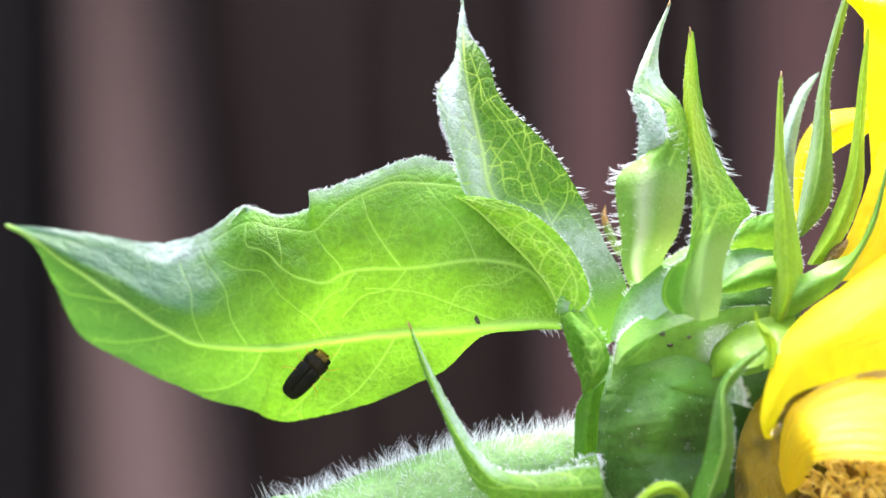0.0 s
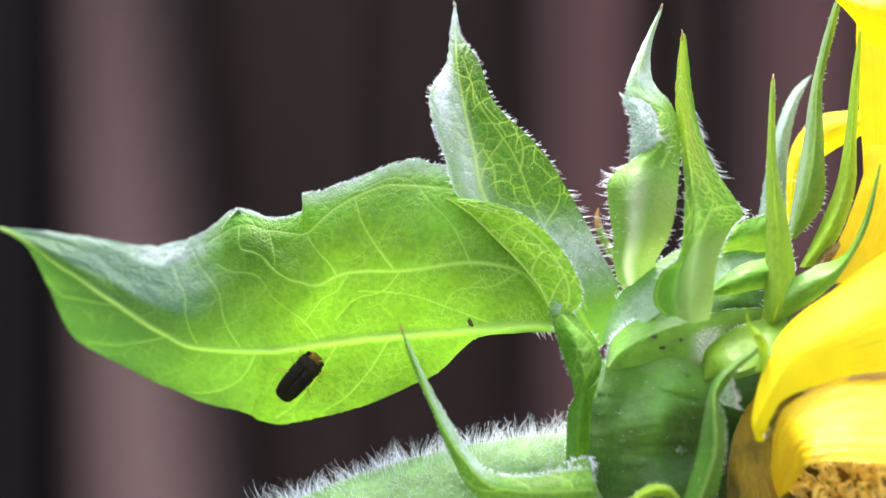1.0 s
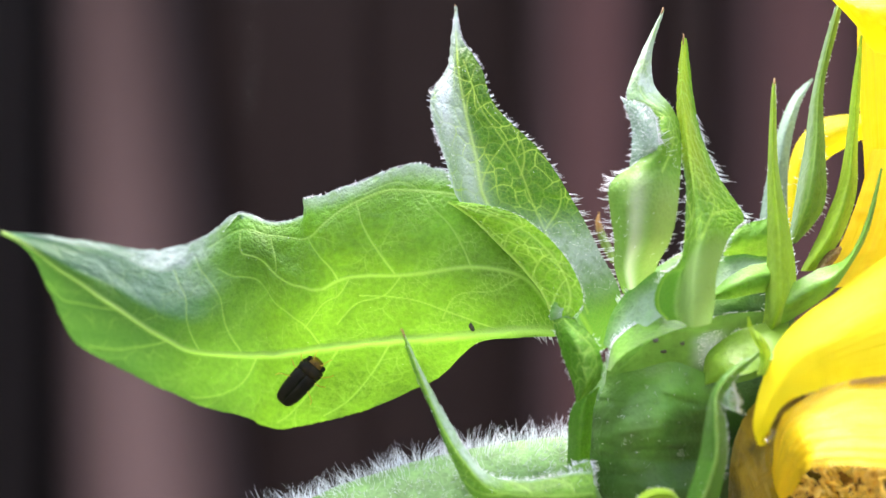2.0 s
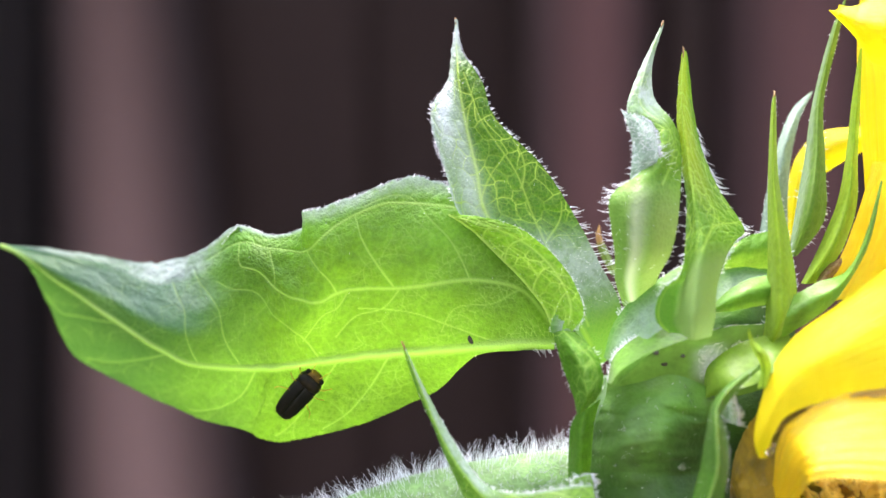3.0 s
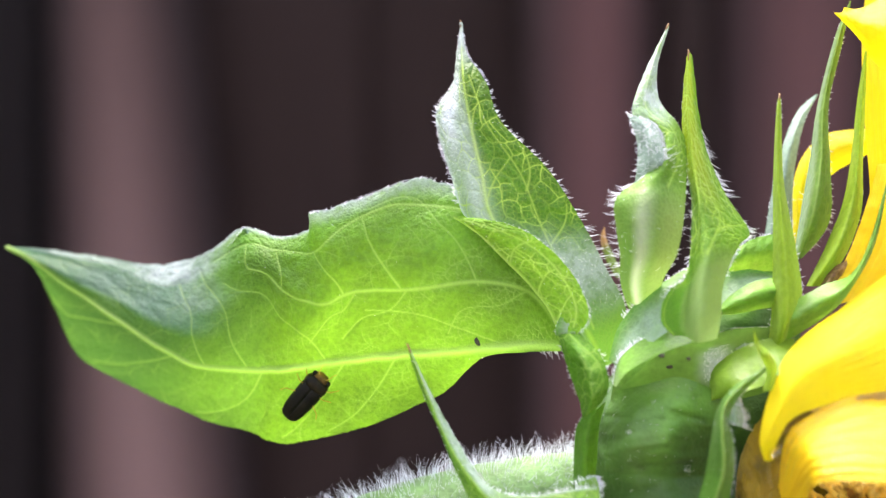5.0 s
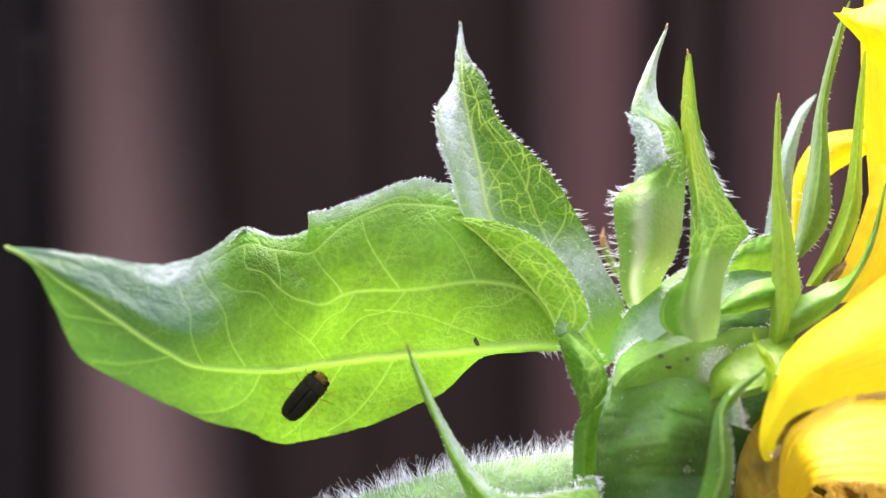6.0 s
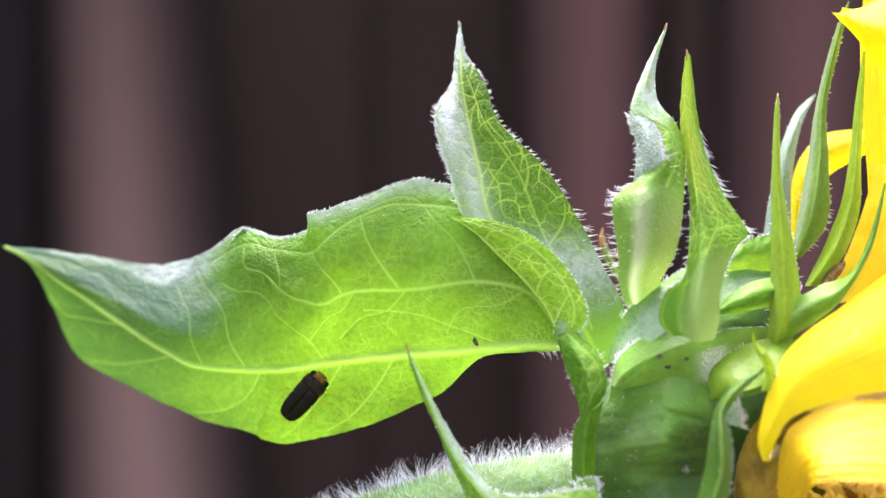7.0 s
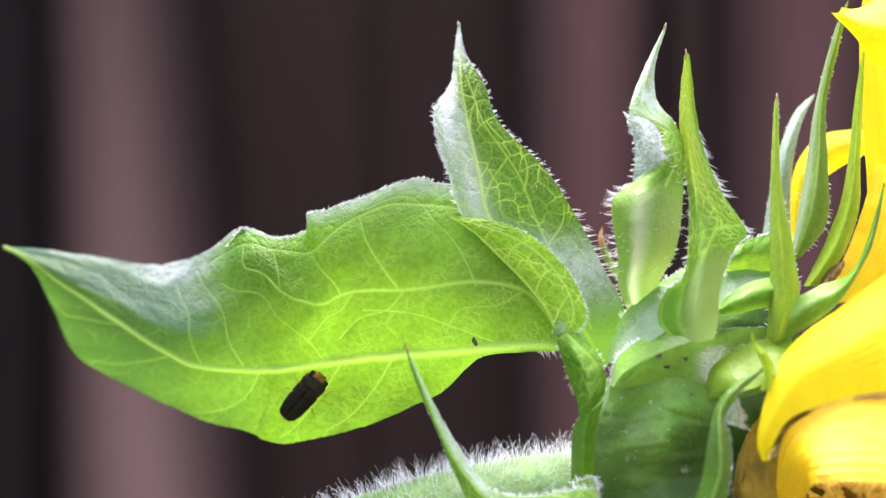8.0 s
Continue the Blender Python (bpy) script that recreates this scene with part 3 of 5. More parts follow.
def fence_board(x, width, y, mat, lean=0.0, label="", bulge=0.03, flare=0.0):
    """flare: how much wider the board is a metre further down, seen from 1.3 m up."""
    bm = bmesh.new()
    across = bm.verts.layers.float.new("across")
    # a slightly rounded face, flat back
    outline = [(-0.5 * width, 0.018)] + [(width * (i / 16 - 0.5), -bulge * (1 - (i / 8 - 1) ** 2)) for i in range(17)] + [(0.5 * width, 0.018)]
    ends = []
    for z in (-0.95, 0.95):
        wide = 1 + flare * (0.35 - z) / width
        ends.append([bm.verts.new((a * wide, b, z)) for a, b in outline])
        for vert, (a, _) in zip(ends[-1], outline):
            vert[across] = 2 * a / width
    low, high = ends
    for i in range(len(outline)):
        j = (i + 1) % len(outline)
        bm.faces.new((low[i], low[j], high[j], high[i]))
    bm.faces.new(low[::-1])
    bm.faces.new(high)
    bmesh.ops.recalc_face_normals(bm, faces=bm.faces)
    ob = part("board", bm, mat, fence, label)
    ob.matrix_basis = pose(x, y, 0.95, 0, lean, 0)
    for p in ob.data.polygons:
        p.use_smooth = False
    return ob


FENCE = [
    (-0.230, 0.136, -0.03, WOOD_GREY, -3.8, "weathered pinkish grey board, blur and brightness painted in"),
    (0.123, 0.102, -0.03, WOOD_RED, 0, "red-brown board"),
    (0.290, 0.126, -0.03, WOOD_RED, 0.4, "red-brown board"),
    # added filler that catches more light than the deep gap behind it
    (0.202, 0.054, -0.02, WOOD_DARK, 0, "narrow dark board added to brighten the gap"),
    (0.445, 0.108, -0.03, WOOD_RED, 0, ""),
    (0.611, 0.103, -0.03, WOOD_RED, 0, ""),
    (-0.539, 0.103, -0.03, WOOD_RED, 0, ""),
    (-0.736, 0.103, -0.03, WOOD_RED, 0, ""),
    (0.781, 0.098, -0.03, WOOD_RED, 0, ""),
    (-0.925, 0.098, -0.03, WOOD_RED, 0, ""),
    (-1.740, 0.15, 0.06, WOOD_DARK, 0, ""),
    (-1.595, 0.15, 0.04, WOOD_DARK, 0, ""),
    (-1.450, 0.15, 0.06, WOOD_DARK, 0, ""),
    (-1.305, 0.15, 0.04, WOOD_DARK, 0, ""),
    (-1.160, 0.15, 0.06, WOOD_DARK, 0, ""),
    (-1.015, 0.15, 0.04, WOOD_DARK, 0, ""),
    (-0.870, 0.15, 0.06, WOOD_DARK, 0, ""),
    (-0.725, 0.15, 0.04, WOOD_DARK, 0, ""),
    (-0.580, 0.15, 0.06, WOOD_DARK, 0, ""),
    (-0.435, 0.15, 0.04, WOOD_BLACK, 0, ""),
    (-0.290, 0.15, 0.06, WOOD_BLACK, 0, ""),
    (-0.145, 0.15, 0.04, WOOD_DARK, 0, ""),
    (0.000, 0.15, 0.06, WOOD_DARK, 0, ""),
    (0.145, 0.15, 0.04, WOOD_DARK, 0, ""),
    (0.290, 0.15, 0.06, WOOD_DARK, 0, ""),
    (0.435, 0.15, 0.04, WOOD_DARK, 0, ""),
    (0.580, 0.15, 0.06, WOOD_DARK, 0, ""),
    (0.725, 0.15, 0.04, WOOD_DARK, 0, ""),
    (0.870, 0.15, 0.06, WOOD_DARK, 0, ""),
    (1.015, 0.15, 0.04, WOOD_DARK, 0, ""),
    (1.160, 0.15, 0.06, WOOD_DARK, 0, ""),
    (1.305, 0.15, 0.04, WOOD_DARK, 0, ""),
    (1.450, 0.15, 0.06, WOOD_DARK, 0, ""),
    (1.595, 0.15, 0.04, WOOD_DARK, 0, ""),
    (1.740, 0.15, 0.06, WOOD_DARK, 0, ""),
]
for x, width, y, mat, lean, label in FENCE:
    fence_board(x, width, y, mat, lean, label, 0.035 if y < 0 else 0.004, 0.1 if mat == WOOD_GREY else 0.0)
for z in (0.35, 1.6):
    bm = bmesh.new()
    bmesh.ops.create_cube(bm, size=1.0, matrix=Matrix.Diagonal((3.6, 0.04, 0.09, 1)))
    bmesh.ops.bevel(bm, geom=bm.edges[:], offset=0.004, segments=2, affect="EDGES")
    rail = part("rail", bm, WOOD_DARK, fence)
    rail.location = (0, 0.11, z)

# unseen plain walls added to block low sky light and bounce some forward
def added_wall(name, x, y, width, depth, height, mat, label):
    bm = bmesh.new()
    bmesh.ops.create_cube(bm, size=1.0, matrix=Matrix.Diagonal((width, depth, height, 1)))
    bmesh.ops.bevel(bm, geom=bm.edges[:], offset=0.01, segments=2, affect="EDGES")
    ob = part(name, bm, mat, None, label, "structure")
    ob.location = (x, y, height / 2)
    for p in ob.data.polygons:
        p.use_smooth = False
    return tagged(ob, category="wall")


added_wall("wall_south", 0, -3.1, 9.0, 0.2, 3.0, PLASTER, "unseen white wall added to bounce light onto the flower")
added_wall("wall_east", 3.0, -1.1, 0.1, 4.4, 2.2, WOOD_DARK, "unseen dark wall added to block low sky light")
added_wall("wall_west", -3.0, -1.1, 0.1, 4.4, 2.2, WOOD_DARK, "unseen dark wall added to block low sky light")

# ---- the sunflower ----
sunflower = new("sunflower")
sunflower.location = BASE
tagged(sunflower, "yellow sunflower head with hairy green bracts on a nodding stem", "flower")

# stem: rises from the soil, arches over to the head
STEM_WAY = [(-55, 30, -1300), (-54, 28, -900), (-52, 26, -500), (-48, 22, -220), (-39.5, 14, -108), (-23.3, 4, -44.6), (-14.4, 1.2, -36.6), (-4.1, 0.6, -32.2), (7.4, 1.2, -29.8), (19.2, 7, -30.0)]
STEM_RADII = (9.0, 9.5, 9.0, 8.6, 7.4, 6.4, 6.0, 5.8, 5.9, 6.4)


def stem_at(s):
    return Vector(spline(STEM_WAY, s)), float(spline([(r,) for r in STEM_RADII], s)[0])


bm = bmesh.new()
pts, rad = [], []
for k in range(121):
    p, r = stem_at(k / 120)
    pts.append(spot(p))
    rad.append(r * 0.001 * (1 + 0.02 * noise.noise(Vector((k * 0.4, 0, 0)))))
tube(bm, pts, rad, 32)
stem = part("stem", bm, STEM, sunflower, "pale green stem thick with white hairs")
bm = bmesh.new()
for k in range(6000):
    s = 0.6 + 0.4 * random.random() ** 0.8
    p, r = stem_at(s)
    q, _ = stem_at(min(1, s + 0.01))
    w, _ = stem_at(max(0, s - 0.01))
    way = (q - w).normalized()
    side = way.cross(Vector((0, 1, 0))).normalized()
    a = random.uniform(0, 2 * math.pi)
    out = side * math.cos(a) + way.cross(side) * math.sin(a)
    flank = out.y < -0.45
    if flank and random.random() < 0.05:  # thinned on the side towards the camera, to fit its view
        continue
    lock = noise.noise_vector(p * 0.7 + out * 1.5)
    curl = way * (0.1 + 1.1 * lock.x) + Vector((0.5 * lock.y, 0.3 * lock.z, -0.1)) + Vector([random.uniform(-0.35, 0.35) for _ in range(3)])
    first_way = (out + lock * 0.35 + Vector([random.uniform(-0.2, 0.2) for _ in range(3)])).normalized()
    hair(bm, p + out * r, first_way, random.uniform(0.4, 1.0) if flank else random.uniform(1.0, 2.5), 0.026, curl * 0.9, 6)
part("hairs", bm, STEM_HAIR, stem, "long soft white hairs", "stuff")

# receptacle: the plump green cup under the head, on a level axis
bm = bmesh.new()
CUP = [(18.0, 6.7), (20.1, 9.1), (24.3, 11.2), (29.2, 12.6), (34.1, 14.4), (38.3, 16.5), (41.8, 16.5), (44.6, 13.3)]
rings = []
for k in range(33):
    x, r = spline(CUP, k / 32)
    ring = []
    for i in range(40):
        a = 2 * math.pi * i / 40
        ring.append(bm.verts.new(spot((x, 15 + r * math.cos(a), -25.5 + r * math.sin(a)))))
    rings.append(ring)
for a, b in zip(rings, rings[1:]):
    for i in range(40):
        bm.faces.new((a[i], a[(i + 1) % 40], b[(i + 1) % 40], b[i]))
bm.faces.new(rings[0][::-1])
bm.faces.new(rings[-1])
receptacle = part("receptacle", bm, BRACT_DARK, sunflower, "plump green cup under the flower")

# ---- the long leaf-like bract that carries the insect ----

LEAF_LOW = [(13.2, 2, -11.7), (9.4, 1.3, -11.7), (4.3, 2.6, -12.4), (-0.1, 3.8, -16.5), (-4.2, 5.2, -18.6), (-8.9, 6, -20.7), (-13.0, 7, -22.1), (-16.4, 7.8, -22.8), (-19.2, 8.6, -23.2), (-21.7, 9.3, -22.9), (-23.9, 10, -22.1), (-30.4, 12, -20.6), (-38.5, 15, -17.6), (-46.5, 18.3, -13.7), (-49.8, 18.2, -7.5), (-52.4, 17.9, -2.4), (-56.3, 18, 0.4)]
LEAF_MID = [(13.2, 2, -11.1), (9.4, 1.3, -11.0), (4.3, 1.6, -11.4), (-0.9, 1.9, -11.8), (-5.5, 2.7, -12.2), (-9.4, 2.8, -12.6), (-12.7, 3.8, -13.1), (-15.1, 4.4, -13.5), (-17.5, 5.1, -13.8), (-20.2, 5.9, -14.2), (-23.0, 6.7, -14.4), (-29.4, 8.4, -14.1), (-34.6, 10.7, -12.2), (-40.8, 13.2, -8.7), (-47.2, 15.7, -4.9), (-51.9, 16.9, -1.7), (-56.3, 18, 0.4)]
LEAF_SIDE = [(13.4, 2.5, -9.7), (9.7, 1.2, -5.2), (4.2, 0.4, -4.0), (-1.5, -0.4, -4.1), (-6.6, -0.5, -4.5), (-9.8, -0.6, -5.1), (-12.1, 0, -5.5), (-13.7, 0.6, -6.0), (-15.7, 1.3, -6.4), (-18.5, 2.8, -6.0), (-21.7, 4.4, -4.9), (-27.4, 6.9, -8.3), (-33.9, 10.5, -8.2), (-40.3, 14, -5.9), (-46.8, 15.6, -3.5), (-51.9, 16.9, -1.2), (-56.3, 18, 0.4)]
LEAF_HIGH = [(13.7, 3, -8.7), (9.8, 2.2, -1.9), (4.3, 1.8, 2.0), (-1.8, 0, 2.6), (-6.9, -1, 1.6), (-10.4, -1, 0.6), (-13.0, -0.5, -0.3), (-14.9, 0.6, -0.9), (-17.1, 2.1, -1.4), (-19.9, 3.4, -1.5), (-22.8, 4.7, -1.4), (-28.3, 9, -4.0), (-34.3, 12, -5.1), (-41.0, 15.1, -3.5), (-47.1, 16.6, -1.9), (-52.2, 17.9, -0.6), (-56.3, 18, 0.4)]
LEAF_TOP = [(14.0, 4, -7.8), (9.7, 5, 0.7), (5.0, 5.5, 6.0), (0.4, 4, 7.5), (-3.8, 2, 8.0), (-8.6, 0.5, 6.1), (-13.2, 0.6, 4.4), (-15.4, 1.2, 4.0), (-15.3, 2.5, 2.4), (-19.4, 5.5, 1.4), (-24.0, 7.7, 2.6), (-28.6, 10.5, -0.3), (-35.6, 14.7, -2.0), (-42.5, 16.9, -1.2), (-48.6, 17.9, -0.4), (-52.3, 17.9, 0.0), (-56.3, 18, 0.4)]

leaf_sheet = Sheet((LEAF_LOW, LEAF_MID, LEAF_SIDE, LEAF_HIGH, LEAF_TOP), ripple=0.45, seed=2.0, creases=(0.11, 0.34, 0.6, 0.9))
SIDE_VEINS = (
    ((0.5, 0.13), (0.7, 0.16), (0.88, 0.22), (0.9, 0.30)),
    ((0.5, 0.23), (0.68, 0.265), (0.8, 0.29), (0.87, 0.31), 0.16),
    ((0.5, 0.355), (0.58, 0.38), (0.68, 0.415), (0.77, 0.44), 0.16),
    ((0.25, 0.40), (0.36, 0.48), (0.5, 0.63), (0.7, 0.67)),
    ((0.25, 0.63), (0.38, 0.66), (0.6, 0.68), (0.85, 0.70)),
    ((0.25, 0.68), (0.4, 0.71), (0.6, 0.72), (0.8, 0.73)),
    ((0.25, 0.25), (0.15, 0.29), (0.07, 0.34), (0.03, 0.39)),
    ((0.25, 0.35), (0.16, 0.40), (0.08, 0.46), (0.03, 0.51)),
    ((0.25, 0.60), (0.15, 0.63), (0.08, 0.66), (0.03, 0.69)),
    ((0.25, 0.73), (0.15, 0.76), (0.08, 0.78), (0.04, 0.80)),
    ((0.25, 0.80), (0.15, 0.84), (0.08, 0.86), (0.04, 0.89)),
    ((0.25, 0.08), (0.34, 0.15), (0.4, 0.21), (0.43, 0.30)),
    ((0.83, 0.12), (0.85, 0.2), (0.87, 0.31), (0.77, 0.44), (0.84, 0.56), (0.88, 0.68), 0.22),
    ((0.84, 0.56), (0.7, 0.55), (0.6, 0.56), (0.56, 0.57), 0.13),
    ((0.25, 0.0), (0.25, 0.25), (0.25, 0.5), (0.25, 0.75), (0.25, 0.99), 0.6),
    ((0.5, 0.02), (0.515, 0.12), (0.49, 0.22), (0.51, 0.32), (0.49, 0.42), (0.52, 0.5), (0.56, 0.57), (0.68, 0.63), (0.86, 0.625), 0.27),
    ((0.49, 0.22), (0.42, 0.25), (0.4, 0.31), (0.33, 0.36), 0.11),
    ((0.51, 0.32), (0.44, 0.36), (0.42, 0.42), (0.34, 0.47), 0.11),
    ((0.5, 0.07), (0.43, 0.1), (0.41, 0.15), (0.33, 0.17), 0.11),
)
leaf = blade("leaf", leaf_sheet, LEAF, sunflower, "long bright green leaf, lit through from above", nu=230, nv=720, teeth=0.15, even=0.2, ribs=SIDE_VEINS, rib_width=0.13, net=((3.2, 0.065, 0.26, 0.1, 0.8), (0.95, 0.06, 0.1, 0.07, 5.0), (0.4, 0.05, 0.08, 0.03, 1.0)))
# a torn, curled scrap of its upper margin
scrap_sheet = Sheet((
     [(-25.8, 8, 0.3), (-24.6, 7.2, 1.7), (-23.9, 7, 2.4)],
     [(-23.5, 7.4, 0.2), (-23.3, 6.6, 1.4), (-23.5, 6.8, 2.3)],
     [(-20.9, 7, 0.5), (-21.7, 6.6, 1.1), (-23.0, 6.9, 2.1)]), 0.3, 4.0)
blade("curled_margin", scrap_sheet, LEAF, leaf, "curled whitish scrap of the margin", nu=24, nv=24, teeth=0.2)
margin_hairs(scrap_sheet, leaf, 1, 40, 0.5, 0.0, 0.95, 0.03)
margin_hairs(scrap_sheet, leaf, 0, 30, 0.5, 0.0, 0.95, 0.03)
margin_hairs(leaf_sheet, leaf, 1, 380, 0.45, 0.05, 0.71, 0.035, face=120)
margin_hairs(leaf_sheet, leaf, 0, 26, 1.1, 0.01, 0.14, 0.045)

# ---- bracts round the cup ----
def bract_of(name, label, mat, curves, hairs=(0, 0, 1.0, 0), reach=(0.05, 0.95), steps=56, ripple=0.15, teeth=0.04, seed=0, veins=(), tip=0.0, keel=False, tufts=(), net=(), net_from=-1.0, dense=0.0):
    """A bract or petal from its two margins and its midline, base to tip, with its hairs and veins."""
    sheet = Sheet(curves, ripple, float(seed))
    fine = (veins[0] + (0.3,),) + tuple(veins[1:]) if keel else veins
    nu, nv = (44, 130) if fine else (20, steps)
    if net or dense:  # fine enough for the thinnest veins
        nu = round(sum((sheet.at(k / 8, 0.4) - sheet.at((k + 1) / 8, 0.4)).length for k in range(8)) / (dense or 0.09))
        nv = round(sum((sheet.at(0.5, k / 20) - sheet.at(0.5, (k + 1) / 20)).length for k in range(20)) / (dense or 0.09))
    ob = blade(name, sheet, mat, sunflower, label, nu=nu, nv=nv, teeth=teeth, ribs=fine, rib_width=0.16, net=net, net_from=net_from)
    if tip:
        end, way = sheet.at(0.5, 1.0), (sheet.at(0.5, 1.0) - sheet.at(0.5, 0.95)).normalized()
        bm = bmesh.new()
        line = [end - way * 0.9, end - way * 0.3, end + way * tip * 0.5, end + way * tip + Vector((-0.12, 0, 0))]
        tube(bm, [spot(p) for p in line], [0.00005, 0.00013, 0.0001, 0.00003], 7)
        part("tip", bm, TIP, ob, "withered brown tip")
    left, right, length, face = hairs
    if left:
        margin_hairs(sheet, ob, 0, left, length, *reach, face=face)
    if right:
        margin_hairs(sheet, ob, 1, right, length, *reach, face=0 if left else face)
    for side, count, size, v0, v1 in tufts:
        margin_hairs(sheet, ob, side, count, size / (0.12 + 0.88 * (1 - 0.5 * (v0 + v1)) ** 0.8) if side < 2 else size, v0, v1)
    return ob, sheet


tall_bract, tall_sheet = bract_of("bract", "tall pointed green bract, its outer half whitish with down and painted sheen", BRACT_DOWN_SHEEN, (
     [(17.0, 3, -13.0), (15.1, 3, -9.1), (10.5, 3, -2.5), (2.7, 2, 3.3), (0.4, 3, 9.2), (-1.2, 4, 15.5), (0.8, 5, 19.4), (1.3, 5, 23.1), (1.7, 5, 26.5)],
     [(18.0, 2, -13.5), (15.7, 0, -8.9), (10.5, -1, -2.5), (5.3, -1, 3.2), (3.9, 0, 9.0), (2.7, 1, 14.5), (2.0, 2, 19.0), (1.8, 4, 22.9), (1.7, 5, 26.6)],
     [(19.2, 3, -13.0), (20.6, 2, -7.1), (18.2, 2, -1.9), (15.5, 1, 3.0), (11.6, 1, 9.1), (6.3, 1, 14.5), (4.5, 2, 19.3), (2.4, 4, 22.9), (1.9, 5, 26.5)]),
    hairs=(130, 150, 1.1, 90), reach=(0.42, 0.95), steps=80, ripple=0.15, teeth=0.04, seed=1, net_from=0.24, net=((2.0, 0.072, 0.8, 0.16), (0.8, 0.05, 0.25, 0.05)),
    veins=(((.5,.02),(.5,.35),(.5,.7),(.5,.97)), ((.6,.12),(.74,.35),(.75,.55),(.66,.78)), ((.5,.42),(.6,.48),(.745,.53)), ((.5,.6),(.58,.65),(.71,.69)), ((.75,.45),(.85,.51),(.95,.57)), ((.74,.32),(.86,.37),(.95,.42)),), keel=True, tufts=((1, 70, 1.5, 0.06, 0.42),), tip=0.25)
bract_of("bract", "bright green bract lobe with pale veins", BRACT, (
     [(12.7, -0.8, -10.1), (11.5, -0.9, -6.8), (8.6, -0.8, -3.2), (5.5, -0.6, -0.1), (2.9, -0.2, 2.3), (0.7, 0.4, 3.7)],
     [(13.9, -2.2, -9.0), (13.5, -2.4, -6.2), (11.0, -2.4, -2.4), (7.6, -2.1, 0.7), (4.2, -1.4, 2.5), (0.8, 0.3, 3.7)],
     [(14.5, -2, -9.4), (15.8, -2.6, -7.1), (14.1, -2.8, -2.9), (10.7, -2.8, 0.8), (6.7, -2.2, 2.9), (0.8, 0.3, 3.8)]),
    hairs=(0, 130, 0.5, 120), reach=(0.05, 0.95), steps=56, ripple=0.15, teeth=0.04, seed=2, net=((1.5, 0.075, 0.8, 0.12), (0.6, 0.05, 0.35, 0.04)),
    veins=(((.02,.0),(.02,.4),(.05,.8),(.3,.98)), ((.6,.05),(.72,.35),(.68,.6),(.55,.9)), ((.05,.3),(.35,.36),(.7,.42)), ((.06,.5),(.35,.56),(.68,.6)), ((.35,.36),(.4,.46),(.35,.56)), ((.1,.68),(.35,.72),(.6,.76)), ((.71,.36),(.85,.4),(.96,.44)), ((.68,.6),(.82,.62),(.95,.66)), ((.1,.12),(.4,.2),(.7,.28)),), keel=True)
bract_of("bract", "small folded green bract beside the stem", BRACT_FOLD, (
     [(12.5, -2, -9.6), (12.8, -3, -11.0), (13.6, -4, -13.8), (14.6, -4, -16.5), (14.9, -4, -18.3)],
     [(13.5, -3, -9.2), (14.2, -6.3, -10.9), (15.3, -7.5, -13.2), (15.6, -7.5, -15.7), (15.1, -5, -18.1)],
     [(14.8, -3, -9.4), (16.6, -4.5, -11.2), (17.3, -5.5, -12.9), (17.4, -5.5, -15.4), (15.6, -5, -17.9)]),
    hairs=(44, 30, 1, 0), reach=(0.2, 1), steps=56, ripple=0.15, teeth=0.04, seed=3, net=((1.6, 0.075, 0.7, 0.1), (0.7, 0.045, 0.25, 0.03)),
    veins=(((.5,.02),(.74,.3),(.8,.6),(.6,.97)), ((.76,.4),(.6,.45),(.45,.55)), ((.8,.6),(.65,.66),(.5,.75)),))
bract_of("bract", "thorn-like green bract curving up before the stem", BRACT_SPIKE, (
     [(16.7, -7, -31.5), (11.8, -7.5, -31.0), (7.0, -7.5, -29.8), (3.7, -7, -28.3), (1.3, -6.4, -24.5), (-0.7, -5.6, -19.8), (-2.5, -5, -15.9), (-4.3, -5, -10.5)],
     [(16.5, -8.5, -27.4), (12.9, -9, -27.6), (8.7, -8.8, -27.7), (5.1, -8, -27.0), (2.3, -7, -24.1), (0.1, -6, -20.7), (-2.0, -5.5, -15.9), (-4.2, -5, -10.4)],
     [(16.2, -6.4, -25.5), (13.1, -7, -25.7), (9.4, -7.2, -26.3), (5.8, -7, -26.0), (3.5, -6.2, -24.3), (1.3, -5.4, -20.9), (-1.4, -5, -16.2), (-4.1, -5, -10.5)]),
    hairs=(50, 200, 0.6, 60), reach=(0.05, 0.95), steps=72, ripple=0.15, teeth=0.04, seed=4, tip=0.2, net=((2.2, 0.06, 0.4, 0.05), (0.8, 0.05, 0.2, 0.02)),
    veins=(((.5,.02),(.5,.3),(.5,.6),(.5,.97)), ((.5,.1),(.7,.12),(.9,.2)), ((.5,.25),(.7,.28),(.92,.36)), ((.5,.35),(.3,.42),(.1,.5)),))
